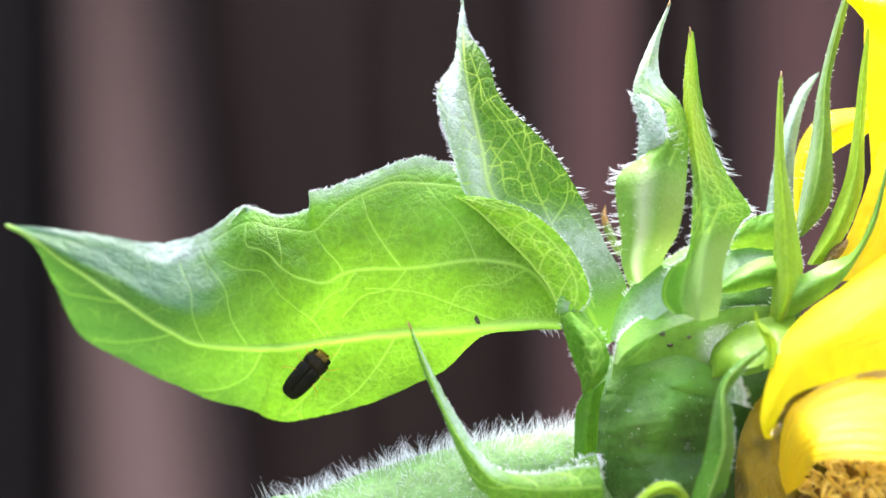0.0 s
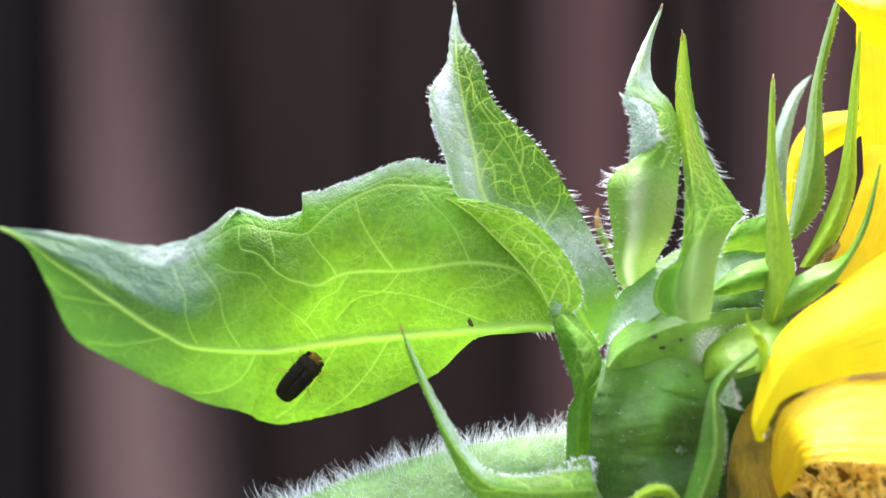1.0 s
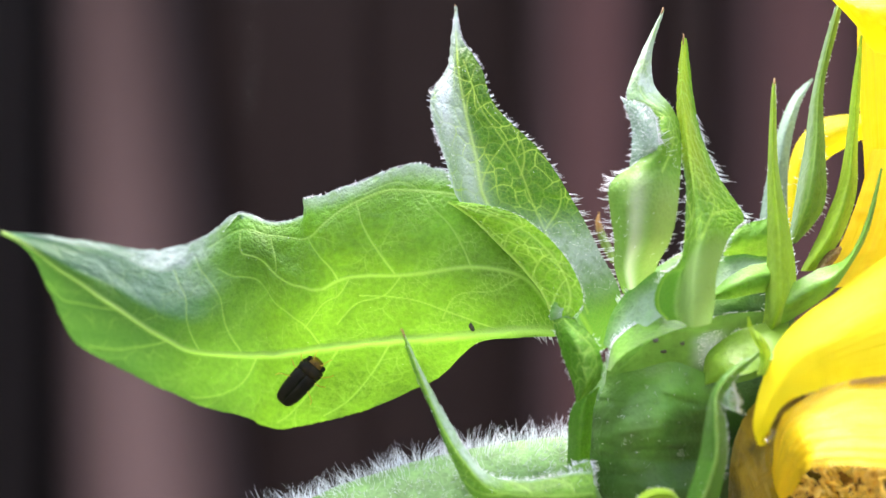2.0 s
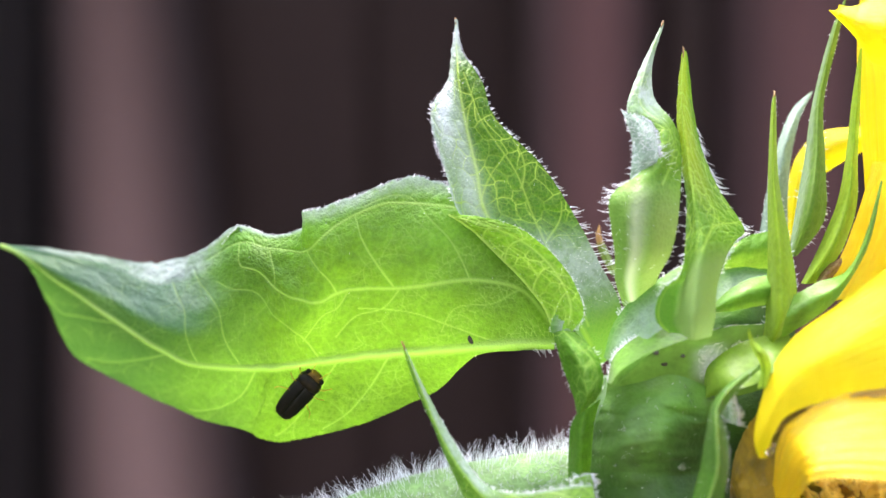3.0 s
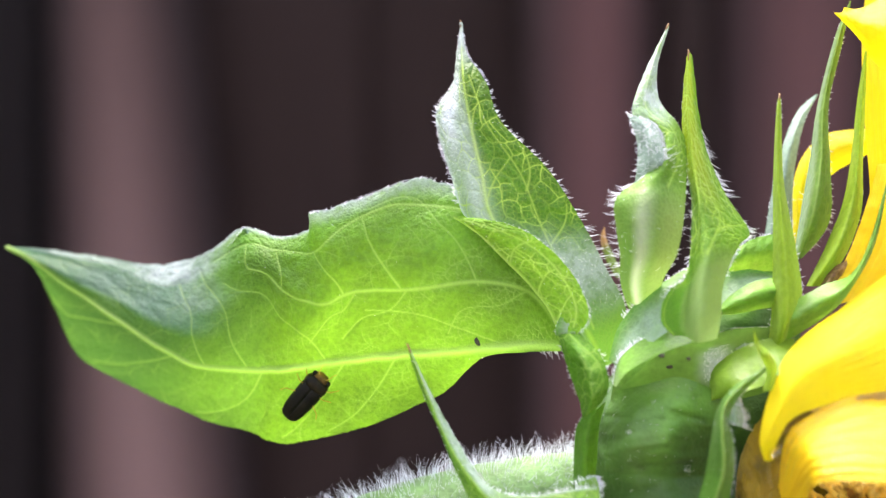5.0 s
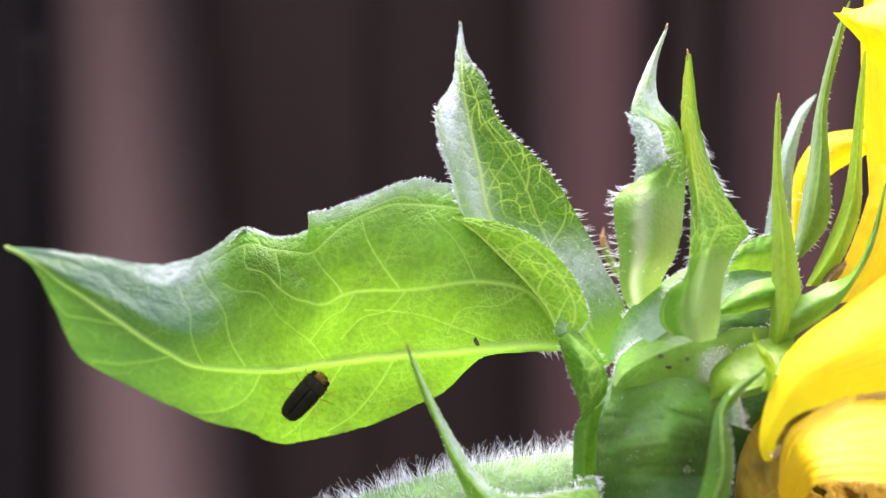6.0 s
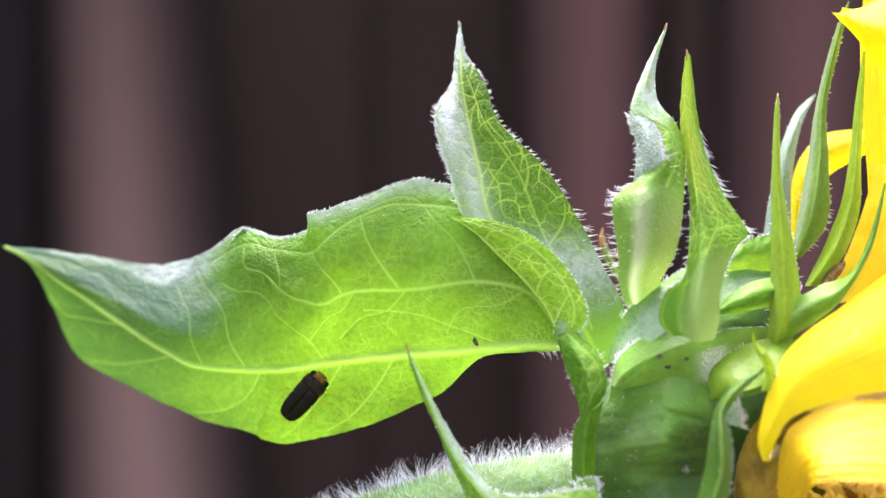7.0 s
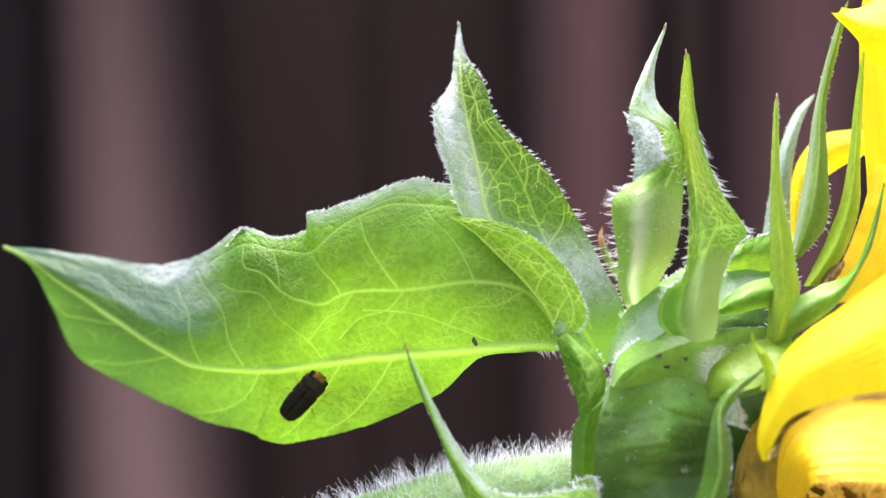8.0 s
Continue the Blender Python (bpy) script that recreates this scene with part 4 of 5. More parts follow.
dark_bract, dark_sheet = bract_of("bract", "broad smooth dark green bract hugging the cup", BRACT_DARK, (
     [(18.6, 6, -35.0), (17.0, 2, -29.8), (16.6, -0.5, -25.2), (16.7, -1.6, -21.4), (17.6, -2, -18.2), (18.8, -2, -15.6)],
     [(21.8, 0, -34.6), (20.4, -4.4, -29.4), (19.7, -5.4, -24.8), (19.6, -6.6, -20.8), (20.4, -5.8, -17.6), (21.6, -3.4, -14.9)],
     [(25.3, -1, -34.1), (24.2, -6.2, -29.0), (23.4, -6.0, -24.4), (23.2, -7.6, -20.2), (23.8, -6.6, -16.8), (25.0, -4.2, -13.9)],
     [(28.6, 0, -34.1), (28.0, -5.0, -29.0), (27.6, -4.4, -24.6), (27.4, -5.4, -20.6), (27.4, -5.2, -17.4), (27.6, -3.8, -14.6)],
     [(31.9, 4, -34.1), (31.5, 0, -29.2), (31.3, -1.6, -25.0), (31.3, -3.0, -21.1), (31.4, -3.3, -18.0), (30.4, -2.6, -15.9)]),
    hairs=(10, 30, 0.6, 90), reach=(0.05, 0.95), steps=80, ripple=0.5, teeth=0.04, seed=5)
bract_of("bract", "pale green inner bract behind the dark bract", BRACT_PALE, (
     [(19.2, 5, -17.8), (19.9, 5, -13.2), (21.5, 7, -9.0), (23.5, 9, -6.0)],
     [(25.1, 2.5, -17.5), (25.2, 3, -13.0), (25.8, 5, -9.2), (27.1, 8, -6.0)],
     [(33.0, 3, -17.5), (33.2, 4, -13.1), (33.0, 6, -9.9), (32.1, 8, -6.7)]),
    hairs=(0, 0, 0.5, 60), reach=(0.05, 0.95), steps=56, ripple=0.15, teeth=0.04, seed=6)
bract_of("bract", "light green bract curling over the cup", BRACT_SOFT, (
     [(18.3, -3.5, -14.9), (19.0, -3, -12.2), (20.8, -3, -10.4), (23.7, -3, -8.9), (28.7, -2, -8.7)],
     [(18.3, -5, -14.8), (19.1, -5, -12.8), (21.1, -5, -11.1), (24.0, -4.8, -10.0), (28.4, -4, -9.1)],
     [(18.3, -6, -14.8), (19.3, -7.2, -13.1), (21.8, -7.5, -11.5), (24.6, -6.8, -10.5), (28.4, -4.5, -9.6)]),
    hairs=(150, 0, 0.9, 0), reach=(0.02, 0.6), steps=56, ripple=0.15, teeth=0.04, seed=7)
bract_of("bract", "pale downy bract with a bristly green rim", BRACT_MEALY, (
     [(18.2, -1, -12.3), (19.5, 0, -8.5), (22.4, -1, -4.9), (27.4, -1, -1.7)],
     [(18.9, -2, -12.9), (20.8, -2, -9.7), (23.5, -3, -6.7), (27.1, -3, -3.7)],
     [(19.5, -3, -13.3), (22.0, -4, -10.6), (24.6, -5, -8.5), (26.9, -5, -7.0)]),
    hairs=(70, 0, 1.1, 0), reach=(0.4, 1), steps=56, ripple=0.15, teeth=0.04, seed=8)
saddle_bract, saddle_sheet = bract_of("bract", "green bract along the rim of the cup", BRACT_SADDLE, (
     [(19.3, 2, -16.4), (23.3, 0, -12.3), (27.9, -2, -9.9), (32.3, -2.5, -8.7), (36.5, -1, -8.6)],
     [(19.4, 2, -16.6), (23.5, 1, -14.1), (28.3, 0, -12.7), (32.9, 0, -11.9), (36.7, 0, -11.5)],
     [(19.5, 2, -17.1), (23.7, 2, -17.1), (28.7, 2, -17.1), (33.4, 2, -17.1), (37.3, 2, -16.1)]),
    hairs=(60, 0, 0.5, 0), reach=(0.55, 0.95), steps=56, ripple=0.15, teeth=0.04, seed=9)
bract_of("bract", "pointed green bract, plump and pale below, downy white at the tip", BRACT_TIPPED, (
     [(20.7, 1, -6.7), (19.5, -1, -3.7), (19.0, -4, -0.6), (18.5, -4.5, 2.5), (18.3, -4.5, 5.0), (19.3, -4, 6.5), (21.9, -3.4, 8.3), (23.4, -2, 11.3), (22.7, -1.5, 13.6), (20.8, -1, 15.4), (22.5, 1, 20.0), (25.3, 2, 25.6)],
     [(21.7, 0, -6.8), (20.6, -4, -3.7), (20.8, -6.5, -0.5), (20.9, -7, 2.5), (21.4, -6.5, 5.4), (22.5, -5.2, 7.3), (24.3, -4, 9.7), (24.8, -3, 11.9), (24.4, -2, 13.8), (22.3, -1, 16.1), (23.1, 0, 20.3), (25.4, 2, 25.8)],
     [(23.9, 2, -6.9), (24.1, -2, -3.4), (25.1, -4.5, -0.6), (25.8, -4.5, 2.5), (26.3, -3.4, 5.5), (26.7, -2, 8.1), (26.9, -1, 10.2), (26.9, 0, 12.5), (25.8, 0, 14.6), (24.1, 0.5, 17.0), (24.0, 1, 20.9), (25.5, 2, 25.6)]),
    hairs=(40, 60, 0.8, 60), reach=(0.1, 0.95), steps=120, ripple=0.15, teeth=0.04, seed=10, net=((1.5, 0.075, 0.7, 0.08), (0.6, 0.045, 0.22, 0.03)), net_from=0.42,
    veins=(((.72,.42),(.74,.5),(.72,.62),(.6,.74)), ((.5,.74),(.5,.82),(.5,.9),(.5,.98))), tip=0.25, tufts=((0, 34, 1.7, 0.14, 0.45), (0, 20, 0.9, 0.45, 0.58)))
bract_of("bract", "white downy folded edge of the pointed bract", SILVER, (
     [(21.0, -1.6, 7.4), (21.2, -2.2, 9.6), (21.2, -2, 12.0), (20.6, -2, 13.9), (20.2, -1, 15.4)],
     [(22.4, -2.6, 7.4), (22.4, -4.2, 9.4), (22.4, -4, 11.8), (22.1, -3, 13.5), (21.0, -2, 14.9)],
     [(24.2, -2.4, 7.6), (23.9, -4.0, 9.6), (23.8, -3, 11.9), (23.6, -2, 13.5), (22.4, -2, 14.6)]),
    hairs=(30, 110, 1, 420), reach=(0.1, 1), steps=56, ripple=0.15, teeth=0.04, seed=11, tufts=((1, 60, 1.5, 0.05, 0.8),))
bract_of("bract", "spear-shaped green bract with a slender tip", BRACT_SPEAR, (
     [(24.5, -6, -9.3), (23.2, -6.8, -8.1), (22.9, -7.2, -6.5), (23.8, -7, -4.3), (26.1, -5.6, -2.3), (27.3, -2, 5.2), (26.8, 0, 10.3), (26.9, 1, 16.8), (27.4, 1, 22.2)],
     [(25.9, -5.2, -9.4), (25.5, -5.4, -8.1), (25.6, -5.4, -6.4), (26.0, -5.4, -4.3), (26.6, -5.6, -2.0), (27.7, -3.4, 5.1), (27.2, -1.2, 10.2), (27.1, 0.4, 16.7), (27.5, 1, 22.3)],
     [(26.9, -7.4, -9.9), (26.7, -8.2, -7.7), (26.9, -8.2, -4.8), (27.6, -7.6, -1.8), (28.1, -6.6, 0.7), (28.2, -4, 5.0), (27.7, -2, 10.1), (27.4, 0, 16.6), (27.6, 1, 22.4)],
     [(29.2, -6, -9.6), (29.5, -6.6, -7.2), (29.8, -6, -4.2), (31.1, -4, -1.5), (32.6, -2, 0.6), (34.4, 1, 2.2), (31.5, 1, 6.6), (29.1, 1, 12.9), (27.9, 1, 22.2)]),
    hairs=(60, 130, 1.2, 0), reach=(0.3, 0.95), steps=90, ripple=0.15, teeth=0.04, seed=13, net_from=0.4, net=((1.6, 0.08, 0.85, 0.12), (0.65, 0.05, 0.3, 0.04)),
    veins=(((.07,.03),(.07,.2),(.08,.33),(.14,.46)), ((.5,.55),(.52,.7),(.5,.82),(.5,.97)), ((.66,.45),(.76,.55),(.78,.65),(.7,.8)), ((.76,.55),(.86,.6),(.95,.64)), ((.52,.62),(.6,.66),(.72,.68)),), tufts=((1, 70, 1.6, 0.74, 0.89), (1, 26, 1.4, 0.54, 0.68), (0, 16, 0.9, 0.35, 0.6)), tip=0.5)
# added filler; its dark colour stands in for the shade between the bracts
bract_of("bract", "dark green sheet added to fill the shaded gap between bracts", BRACT_DARK, (
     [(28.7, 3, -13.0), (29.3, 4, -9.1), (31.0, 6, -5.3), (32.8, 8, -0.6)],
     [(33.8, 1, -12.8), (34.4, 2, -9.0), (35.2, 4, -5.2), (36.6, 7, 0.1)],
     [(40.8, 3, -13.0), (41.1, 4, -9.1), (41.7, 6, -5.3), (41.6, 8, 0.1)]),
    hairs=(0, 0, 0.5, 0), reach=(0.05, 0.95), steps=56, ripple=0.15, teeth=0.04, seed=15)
bract_of("bract", "slender upright yellow-green bract", BRACT_SLIM, (
     [(35.7, -2, -10.6), (36.1, -2, -7.5), (36.3, -2, -0.6), (36.6, -1, 7.7), (37.2, 0, 15.4), (37.5, 0, 17.4)],
     [(36.3, -4, -10.6), (36.7, -6, -7.3), (36.8, -5, -0.6), (36.7, -3, 7.5), (37.2, -1, 15.3), (37.6, 0, 17.5)],
     [(37.8, -2, -10.3), (39.5, -2, -5.6), (38.9, -2, 0.1), (37.8, -1, 7.7), (37.8, 0, 15.4), (37.7, 0, 17.4)]),
    hairs=(10, 60, 0.9, 0), reach=(0.05, 0.95), steps=56, ripple=0.15, teeth=0.04, seed=16, tip=0.25)
bract_of("bract", "pale silvery curved bract", SILVER, (
     [(37.9, 8, 0.7), (39.1, 9, 6.5), (40.4, 9, 12.3), (42.2, 9, 16.6), (44.3, 8, 18.7)],
     [(39.3, 7, 0.7), (39.8, 7, 6.4), (40.6, 7, 11.5), (42.4, 8, 15.9), (44.3, 8, 18.6)],
     [(41.4, 8, 0.7), (41.4, 8, 6.5), (41.8, 8, 10.9), (42.8, 8, 15.3), (44.4, 8, 18.5)]),
    hairs=(20, 20, 0.6, 0), reach=(0.05, 0.95), steps=56, ripple=0.15, teeth=0.04, seed=17)
bract_of("bract", "tall narrow green bract with bristles", BRACT_DULL, (
     [(40.0, 3, -0.9), (41.2, 4, 4.7), (42.2, 4, 10.6), (43.1, 4, 16.8), (44.7, 3, 24.2), (46.5, 3, 28.6)],
     [(40.2, 2, -1.1), (41.5, 0, 4.5), (42.6, 1, 10.3), (43.2, 2, 16.6), (44.8, 2, 23.7), (46.5, 3, 28.7)],
     [(41.1, 3, -0.9), (44.2, 3, 3.3), (44.3, 3, 9.8), (44.1, 3, 16.7), (45.7, 3, 23.9), (46.7, 3, 28.7)]),
    hairs=(16, 80, 0.8, 0), reach=(0.05, 0.95), steps=56, ripple=0.15, teeth=0.04, seed=18,
    veins=(((.5,.02),(.5,.35),(.5,.7),(.5,.97)),))
bract_of("bract", "narrow green bract against the petals", BRACT_SLIM, (
     [(40.9, 1, -4.1), (43.1, 1, 0.4), (45.0, 1, 5.2), (46.3, 2, 10.4), (47.0, 2, 16.9), (47.9, 2, 22.7)],
     [(40.9, -1, -4.1), (43.4, -2, 0.1), (45.5, -1, 5.1), (46.4, 0, 10.3), (47.2, 1, 16.8), (48.1, 2, 22.8)],
     [(42.5, 1, -4.1), (45.4, 1, -0.6), (47.2, 1, 4.6), (47.7, 2, 10.4), (48.0, 2, 16.9), (48.2, 2, 22.7)]),
    hairs=(6, 26, 0.5, 0), reach=(0.05, 0.95), steps=56, ripple=0.15, teeth=0.04, seed=19)
bract_of("bract", "short broad green bract", BRACT_GREEN, (
     [(32.6, 1.6, -0.3), (34.6, 1.6, 1.1), (36.6, 1.6, 1.7), (38.8, 1.6, 2.0)],
     [(32.2, 1, -1.2), (34.1, 1, -0.6), (36.0, 1, -0.3), (38.3, 1, -0.1)],
     [(32.6, 3, -2.5), (34.6, 3, -2.5), (36.6, 3, -2.5), (38.8, 3, -2.4)]),
    hairs=(20, 0, 0.6, 0), reach=(0.05, 0.95), steps=56, ripple=0.15, teeth=0.04, seed=20)
bract_of("bract", "silvery top side of a bract", BRACT_MEALY, (
     [(32.1, 1.8, -2.6), (34.8, 1.8, -2.2), (37.1, 1.8, -2.7), (39.1, 1.8, -3.1)],
     [(31.2, 0.8, -4.5), (33.7, 0.8, -3.6), (36.0, 0.8, -3.3), (38.2, 0.8, -3.4)],
     [(30.3, -0.4, -6.6), (32.7, -0.4, -5.3), (34.9, -0.4, -4.1), (37.4, -0.4, -3.9)]),
    hairs=(0, 0, 0.5, 60), reach=(0.05, 0.95), steps=56, ripple=0.15, teeth=0.04, seed=21)
bract_of("bract", "folded light green bract under the silvery one", BRACT_GREEN, (
     [(30.0, -1, -6.9), (31.8, -2, -4.9), (34.0, -2, -3.6), (37.6, -1, -2.9)],
     [(29.8, -3, -7.0), (31.6, -4, -5.9), (33.8, -4, -5.0), (37.1, -3, -4.4)],
     [(30.5, -1, -7.3), (32.4, -2, -7.1), (34.9, -2, -6.6), (37.6, -1, -6.3)]),
    hairs=(0, 0, 0.5, 0), reach=(0.05, 0.95), steps=56, ripple=0.15, teeth=0.04, seed=22)
bract_of("bract", "thin green bract lying along a petal", BRACT_GREEN, (
     [(38.4, -3, -5.6), (41.5, -3, -3.9), (44.7, -3, -2.6), (46.7, -3, 1.0), (48.9, -2, 7.5)],
     [(37.4, -5, -7.6), (40.7, -5, -5.8), (43.7, -5, -3.8), (46.6, -4, 0.7), (49.0, -2, 7.4)],
     [(37.5, -3, -10.1), (41.2, -3, -7.8), (44.0, -3, -5.3), (47.2, -3, 0.3), (49.1, -2, 7.3)]),
    hairs=(0, 0, 0.5, 0), reach=(0.05, 0.95), steps=56, ripple=0.15, teeth=0.04, seed=23)
bract_of("bract", "rounded yellow-green bract beside the petals", BRACT_LIME, (
     [(29.0, -3, -16.5), (29.6, -2, -13.4), (32.1, -3, -11.0), (35.0, -3, -9.9), (38.7, -2, -9.4)],
     [(29.0, -4, -16.5), (30.3, -6, -14.1), (32.7, -6, -12.7), (35.1, -6, -11.6), (37.9, -5, -10.7)],
     [(29.2, -4, -16.5), (31.3, -8, -15.1), (33.5, -8, -14.5), (35.3, -8, -13.3), (37.6, -6, -12.1)]),
    hairs=(20, 0, 0.6, 0), reach=(0.05, 0.95), steps=56, ripple=0.15, teeth=0.04, seed=24)
bract_of("bract", "small hooked yellow-green bract tip", BRACT_SLIM, (
     [(33.6, -8, -15.0), (34.0, -8, -12.9), (33.0, -9, -11.1), (32.5, -9, -9.9), (32.4, -9, -8.6)],
     [(33.9, -9, -14.8), (34.3, -9, -12.6), (33.3, -10, -11.0), (32.8, -9, -9.8), (32.4, -9, -8.6)],
     [(34.8, -8, -15.0), (35.1, -8, -12.4), (34.1, -9, -10.9), (33.0, -9, -9.8), (32.5, -9, -8.6)]),
    hairs=(0, 0, 0.4, 0), reach=(0.05, 0.95), steps=56, ripple=0.15, teeth=0.04, seed=25)
bract_of("bract", "long twisted green bract across the cup", BRACT_TWIST, (
     [(25.5, -10, -28.6), (27.0, -10, -23.6), (27.7, -10, -19.5), (28.4, -10, -16.4), (30.3, -10, -14.1), (33.7, -9, -12.3)],
     [(26.8, -12, -28.2), (28.2, -13, -23.0), (28.2, -13, -19.0), (28.5, -12, -16.4), (30.4, -11, -14.3), (33.7, -9, -12.5)],
     [(29.3, -10, -27.4), (30.1, -10, -23.0), (29.9, -10, -19.5), (29.4, -10, -17.6), (31.0, -10, -15.0), (33.7, -9, -12.8)]),
    hairs=(0, 70, 0.8, 40), reach=(0.05, 0.95), steps=56, ripple=0.15, teeth=0.04, seed=26,
    veins=(((.5,.02),(.5,.35),(.5,.6),(.5,.97)),))
bract_of("bract", "pale downy bract tip", BRACT_MEALY, (
     [(30.4, -6, -18.4), (30.4, -6, -17.3), (30.5, -6, -16.3), (31.0, -6, -15.7)],
     [(31.0, -7, -18.8), (30.9, -7, -17.5), (30.9, -7, -16.4), (31.2, -6, -15.7)],
     [(32.0, -6, -19.2), (32.0, -6, -17.9), (31.7, -6, -16.8), (31.5, -6, -15.7)]),
    hairs=(60, 260, 1.3, 200), reach=(0, 1), steps=56, ripple=0.15, teeth=0.04, seed=27)
bract_of("bract", "small arched green bract under the cup", BRACT_SLIM, (
     [(19.1, -9, -29.4), (21.6, -10, -26.8), (24.0, -10, -26.7), (25.6, -9, -28.4)],
     [(19.0, -11, -29.6), (21.3, -12, -27.1), (23.5, -12, -26.8), (25.1, -10, -28.6)],
     [(19.5, -9, -30.6), (21.6, -10, -28.3), (23.7, -10, -27.9), (24.9, -9, -29.3)]),
    hairs=(50, 0, 0.5, 0), reach=(0.05, 0.95), steps=56, ripple=0.15, teeth=0.04, seed=28)
bract_of("bract", "tiny bract with a withered tan tip", BRACT_TAN, (
     [(20.6, 10, -3.4), (19.2, 10, -0.8), (18.7, 10, 1.3), (19.1, 10, 2.7)],
     [(20.9, 9, -3.3), (19.5, 9, -0.6), (18.9, 9, 1.3), (19.2, 10, 2.8)],
     [(21.6, 10, -3.4), (20.1, 10, -0.3), (19.4, 10, 1.4), (19.2, 10, 2.7)]),
    hairs=(0, 0, 0.5, 0), reach=(0.05, 0.95), steps=56, ripple=0.15, teeth=0.04, seed=29)
bract_of("bract", "dark green lower fold of the small bract", BRACT_FOLD, (
     [(14.0, -3, -26.6), (14.0, -3.5, -22.8), (14.2, -3.5, -19.8), (14.9, -4, -18.2)],
     [(15.0, -5, -26.4), (15.0, -6, -22.2), (15.2, -6, -19.4), (15.7, -6, -17.5)],
     [(16.3, -3.5, -26.4), (16.5, -4, -22.4), (16.7, -4.5, -19.3), (17.4, -4.5, -16.5)]),
    hairs=(36, 0, 0.9, 0), reach=(0.05, 0.95), steps=56, ripple=0.15, teeth=0.04, seed=30)
bract_of("bract", "ragged white downy flap at the node", BRACT_SOFT, (
     [(14.0, -5, -25.6), (14.6, -5.4, -25.0), (15.4, -5.6, -24.7), (16.2, -5.4, -24.5)],
     [(14.1, -5.6, -26.3), (14.9, -6.2, -25.9), (15.6, -6.4, -25.7), (16.5, -6, -25.7)],
     [(14.4, -5, -27.3), (15.1, -5.6, -27.1), (15.8, -5.8, -27.0), (16.5, -5.4, -27.0)]),
    hairs=(50, 50, 0.8, 90), reach=(0, 0.9), steps=56, ripple=0.3, teeth=0.3, seed=31, tufts=((2, 90, 0.9, 0.0, 1.0),))
bract_of("bract", "pale torn scar where the leaf joins the head", BRACT_MEALY, (
     [(12.2, -1.4, -9.6), (12.2, -1.6, -8.6), (12.6, -1.6, -7.6), (13.2, -1.6, -7.0)],
     [(13.4, -1.9, -9.5), (13.6, -2.1, -8.6), (13.8, -2.1, -7.8), (14.0, -2.0, -7.1)],
     [(14.6, -1.4, -9.6), (15.2, -1.6, -8.8), (15.2, -1.6, -8.0), (15.0, -1.6, -7.2)]),
    hairs=(8, 0, 0.4, 6), reach=(0.05, 0.95), steps=56, ripple=0.12, teeth=0.05, seed=33)

# patches of white hairs: down on two bracts, stand-ins for water glints on the dark one
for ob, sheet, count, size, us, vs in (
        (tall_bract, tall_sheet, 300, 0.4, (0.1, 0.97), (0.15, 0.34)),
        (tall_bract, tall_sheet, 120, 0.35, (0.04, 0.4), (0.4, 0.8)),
        (saddle_bract, saddle_sheet, 220, 0.45, (0.3, 0.75), (0.54, 0.68)),
        (dark_bract, dark_sheet, 16, 0.6, (0.64, 0.68), (0.42, 0.45)),
        (dark_bract, dark_sheet, 9, 0.45, (0.4, 0.43), (0.2, 0.23)),
        (dark_bract, dark_sheet, 6, 0.4, (0.22, 0.26), (0.66, 0.69)),
        (dark_bract, dark_sheet, 5, 0.35, (0.36, 0.39), (0.83, 0.85)),
        (dark_bract, dark_sheet, 6, 0.35, (0.24, 0.28), (0.5, 0.54))):
    bm = bmesh.new()
    down(bm, sheet, count, size, us, vs, 0.022)
    part("down", bm, HAIR, ob, "patch of white hairs, down and stand-ins for glints", "stuff")

# ---- petals, disc ----
bract_of("petal", "broad golden yellow petal with a drop at its tip", PETAL, (
     [(54.6, -3, 0.7), (48.5, -4, -2.5), (42.8, -5, -6.4), (37.6, -6, -10.1), (34.6, -8, -14.4), (33.0, -9, -19.6), (33.5, -9, -22.2)],
     [(52.6, -8, -7.2), (46.8, -9, -8.3), (42.0, -10, -10.3), (38.2, -10, -12.4), (35.6, -10, -15.3), (33.6, -10, -20.0), (33.9, -9, -22.3)],
     [(52.4, -8.4, -14.3), (46.6, -9.4, -14.8), (42.5, -9.4, -15.5), (39.6, -9.4, -16.4), (36.5, -9.6, -17.6), (34.7, -10, -19.9), (34.4, -9, -22.2)]),
    hairs=(0, 0, 0.9, 0), reach=(0.05, 0.95), steps=56, ripple=0.2, teeth=0, seed=34)
bract_of("petal", "drooping golden petal with pale streaks", PETAL_GLOSSY, (
     [(53.5, -6, -13.6), (47.6, -6.6, -14.4), (43.2, -7.4, -15.3), (39.4, -8, -17.1), (36.7, -8, -18.9), (35.8, -7.4, -21.4), (36.0, -5.6, -25.1)],
     [(50.6, -13, -20.2), (45.2, -13.4, -19.8), (41.2, -13.4, -19.8), (38.0, -12.6, -20.5), (36.8, -11, -22.0), (36.5, -9, -24.4), (36.3, -6, -27.5)],
     [(49.6, -15.4, -24.2), (44.3, -15.8, -23.5), (40.6, -15.4, -23.3), (37.7, -13.6, -23.9), (37.7, -11, -25.3), (37.6, -8, -27.4), (37.1, -5, -29.2)]),
    hairs=(0, 0, 0.9, 0), reach=(0.05, 0.95), steps=56, ripple=0.15, teeth=0, seed=35, dense=0.12,
    veins=tuple(((0.02 + 0.04 * k, 0.0), (0.02 + 0.04 * k, 0.35), (0.03 + 0.039 * k, 0.7), (0.1 + 0.033 * k, 1.0), 0.22 + 0.12 * (k % 3)) for k in range(24)))
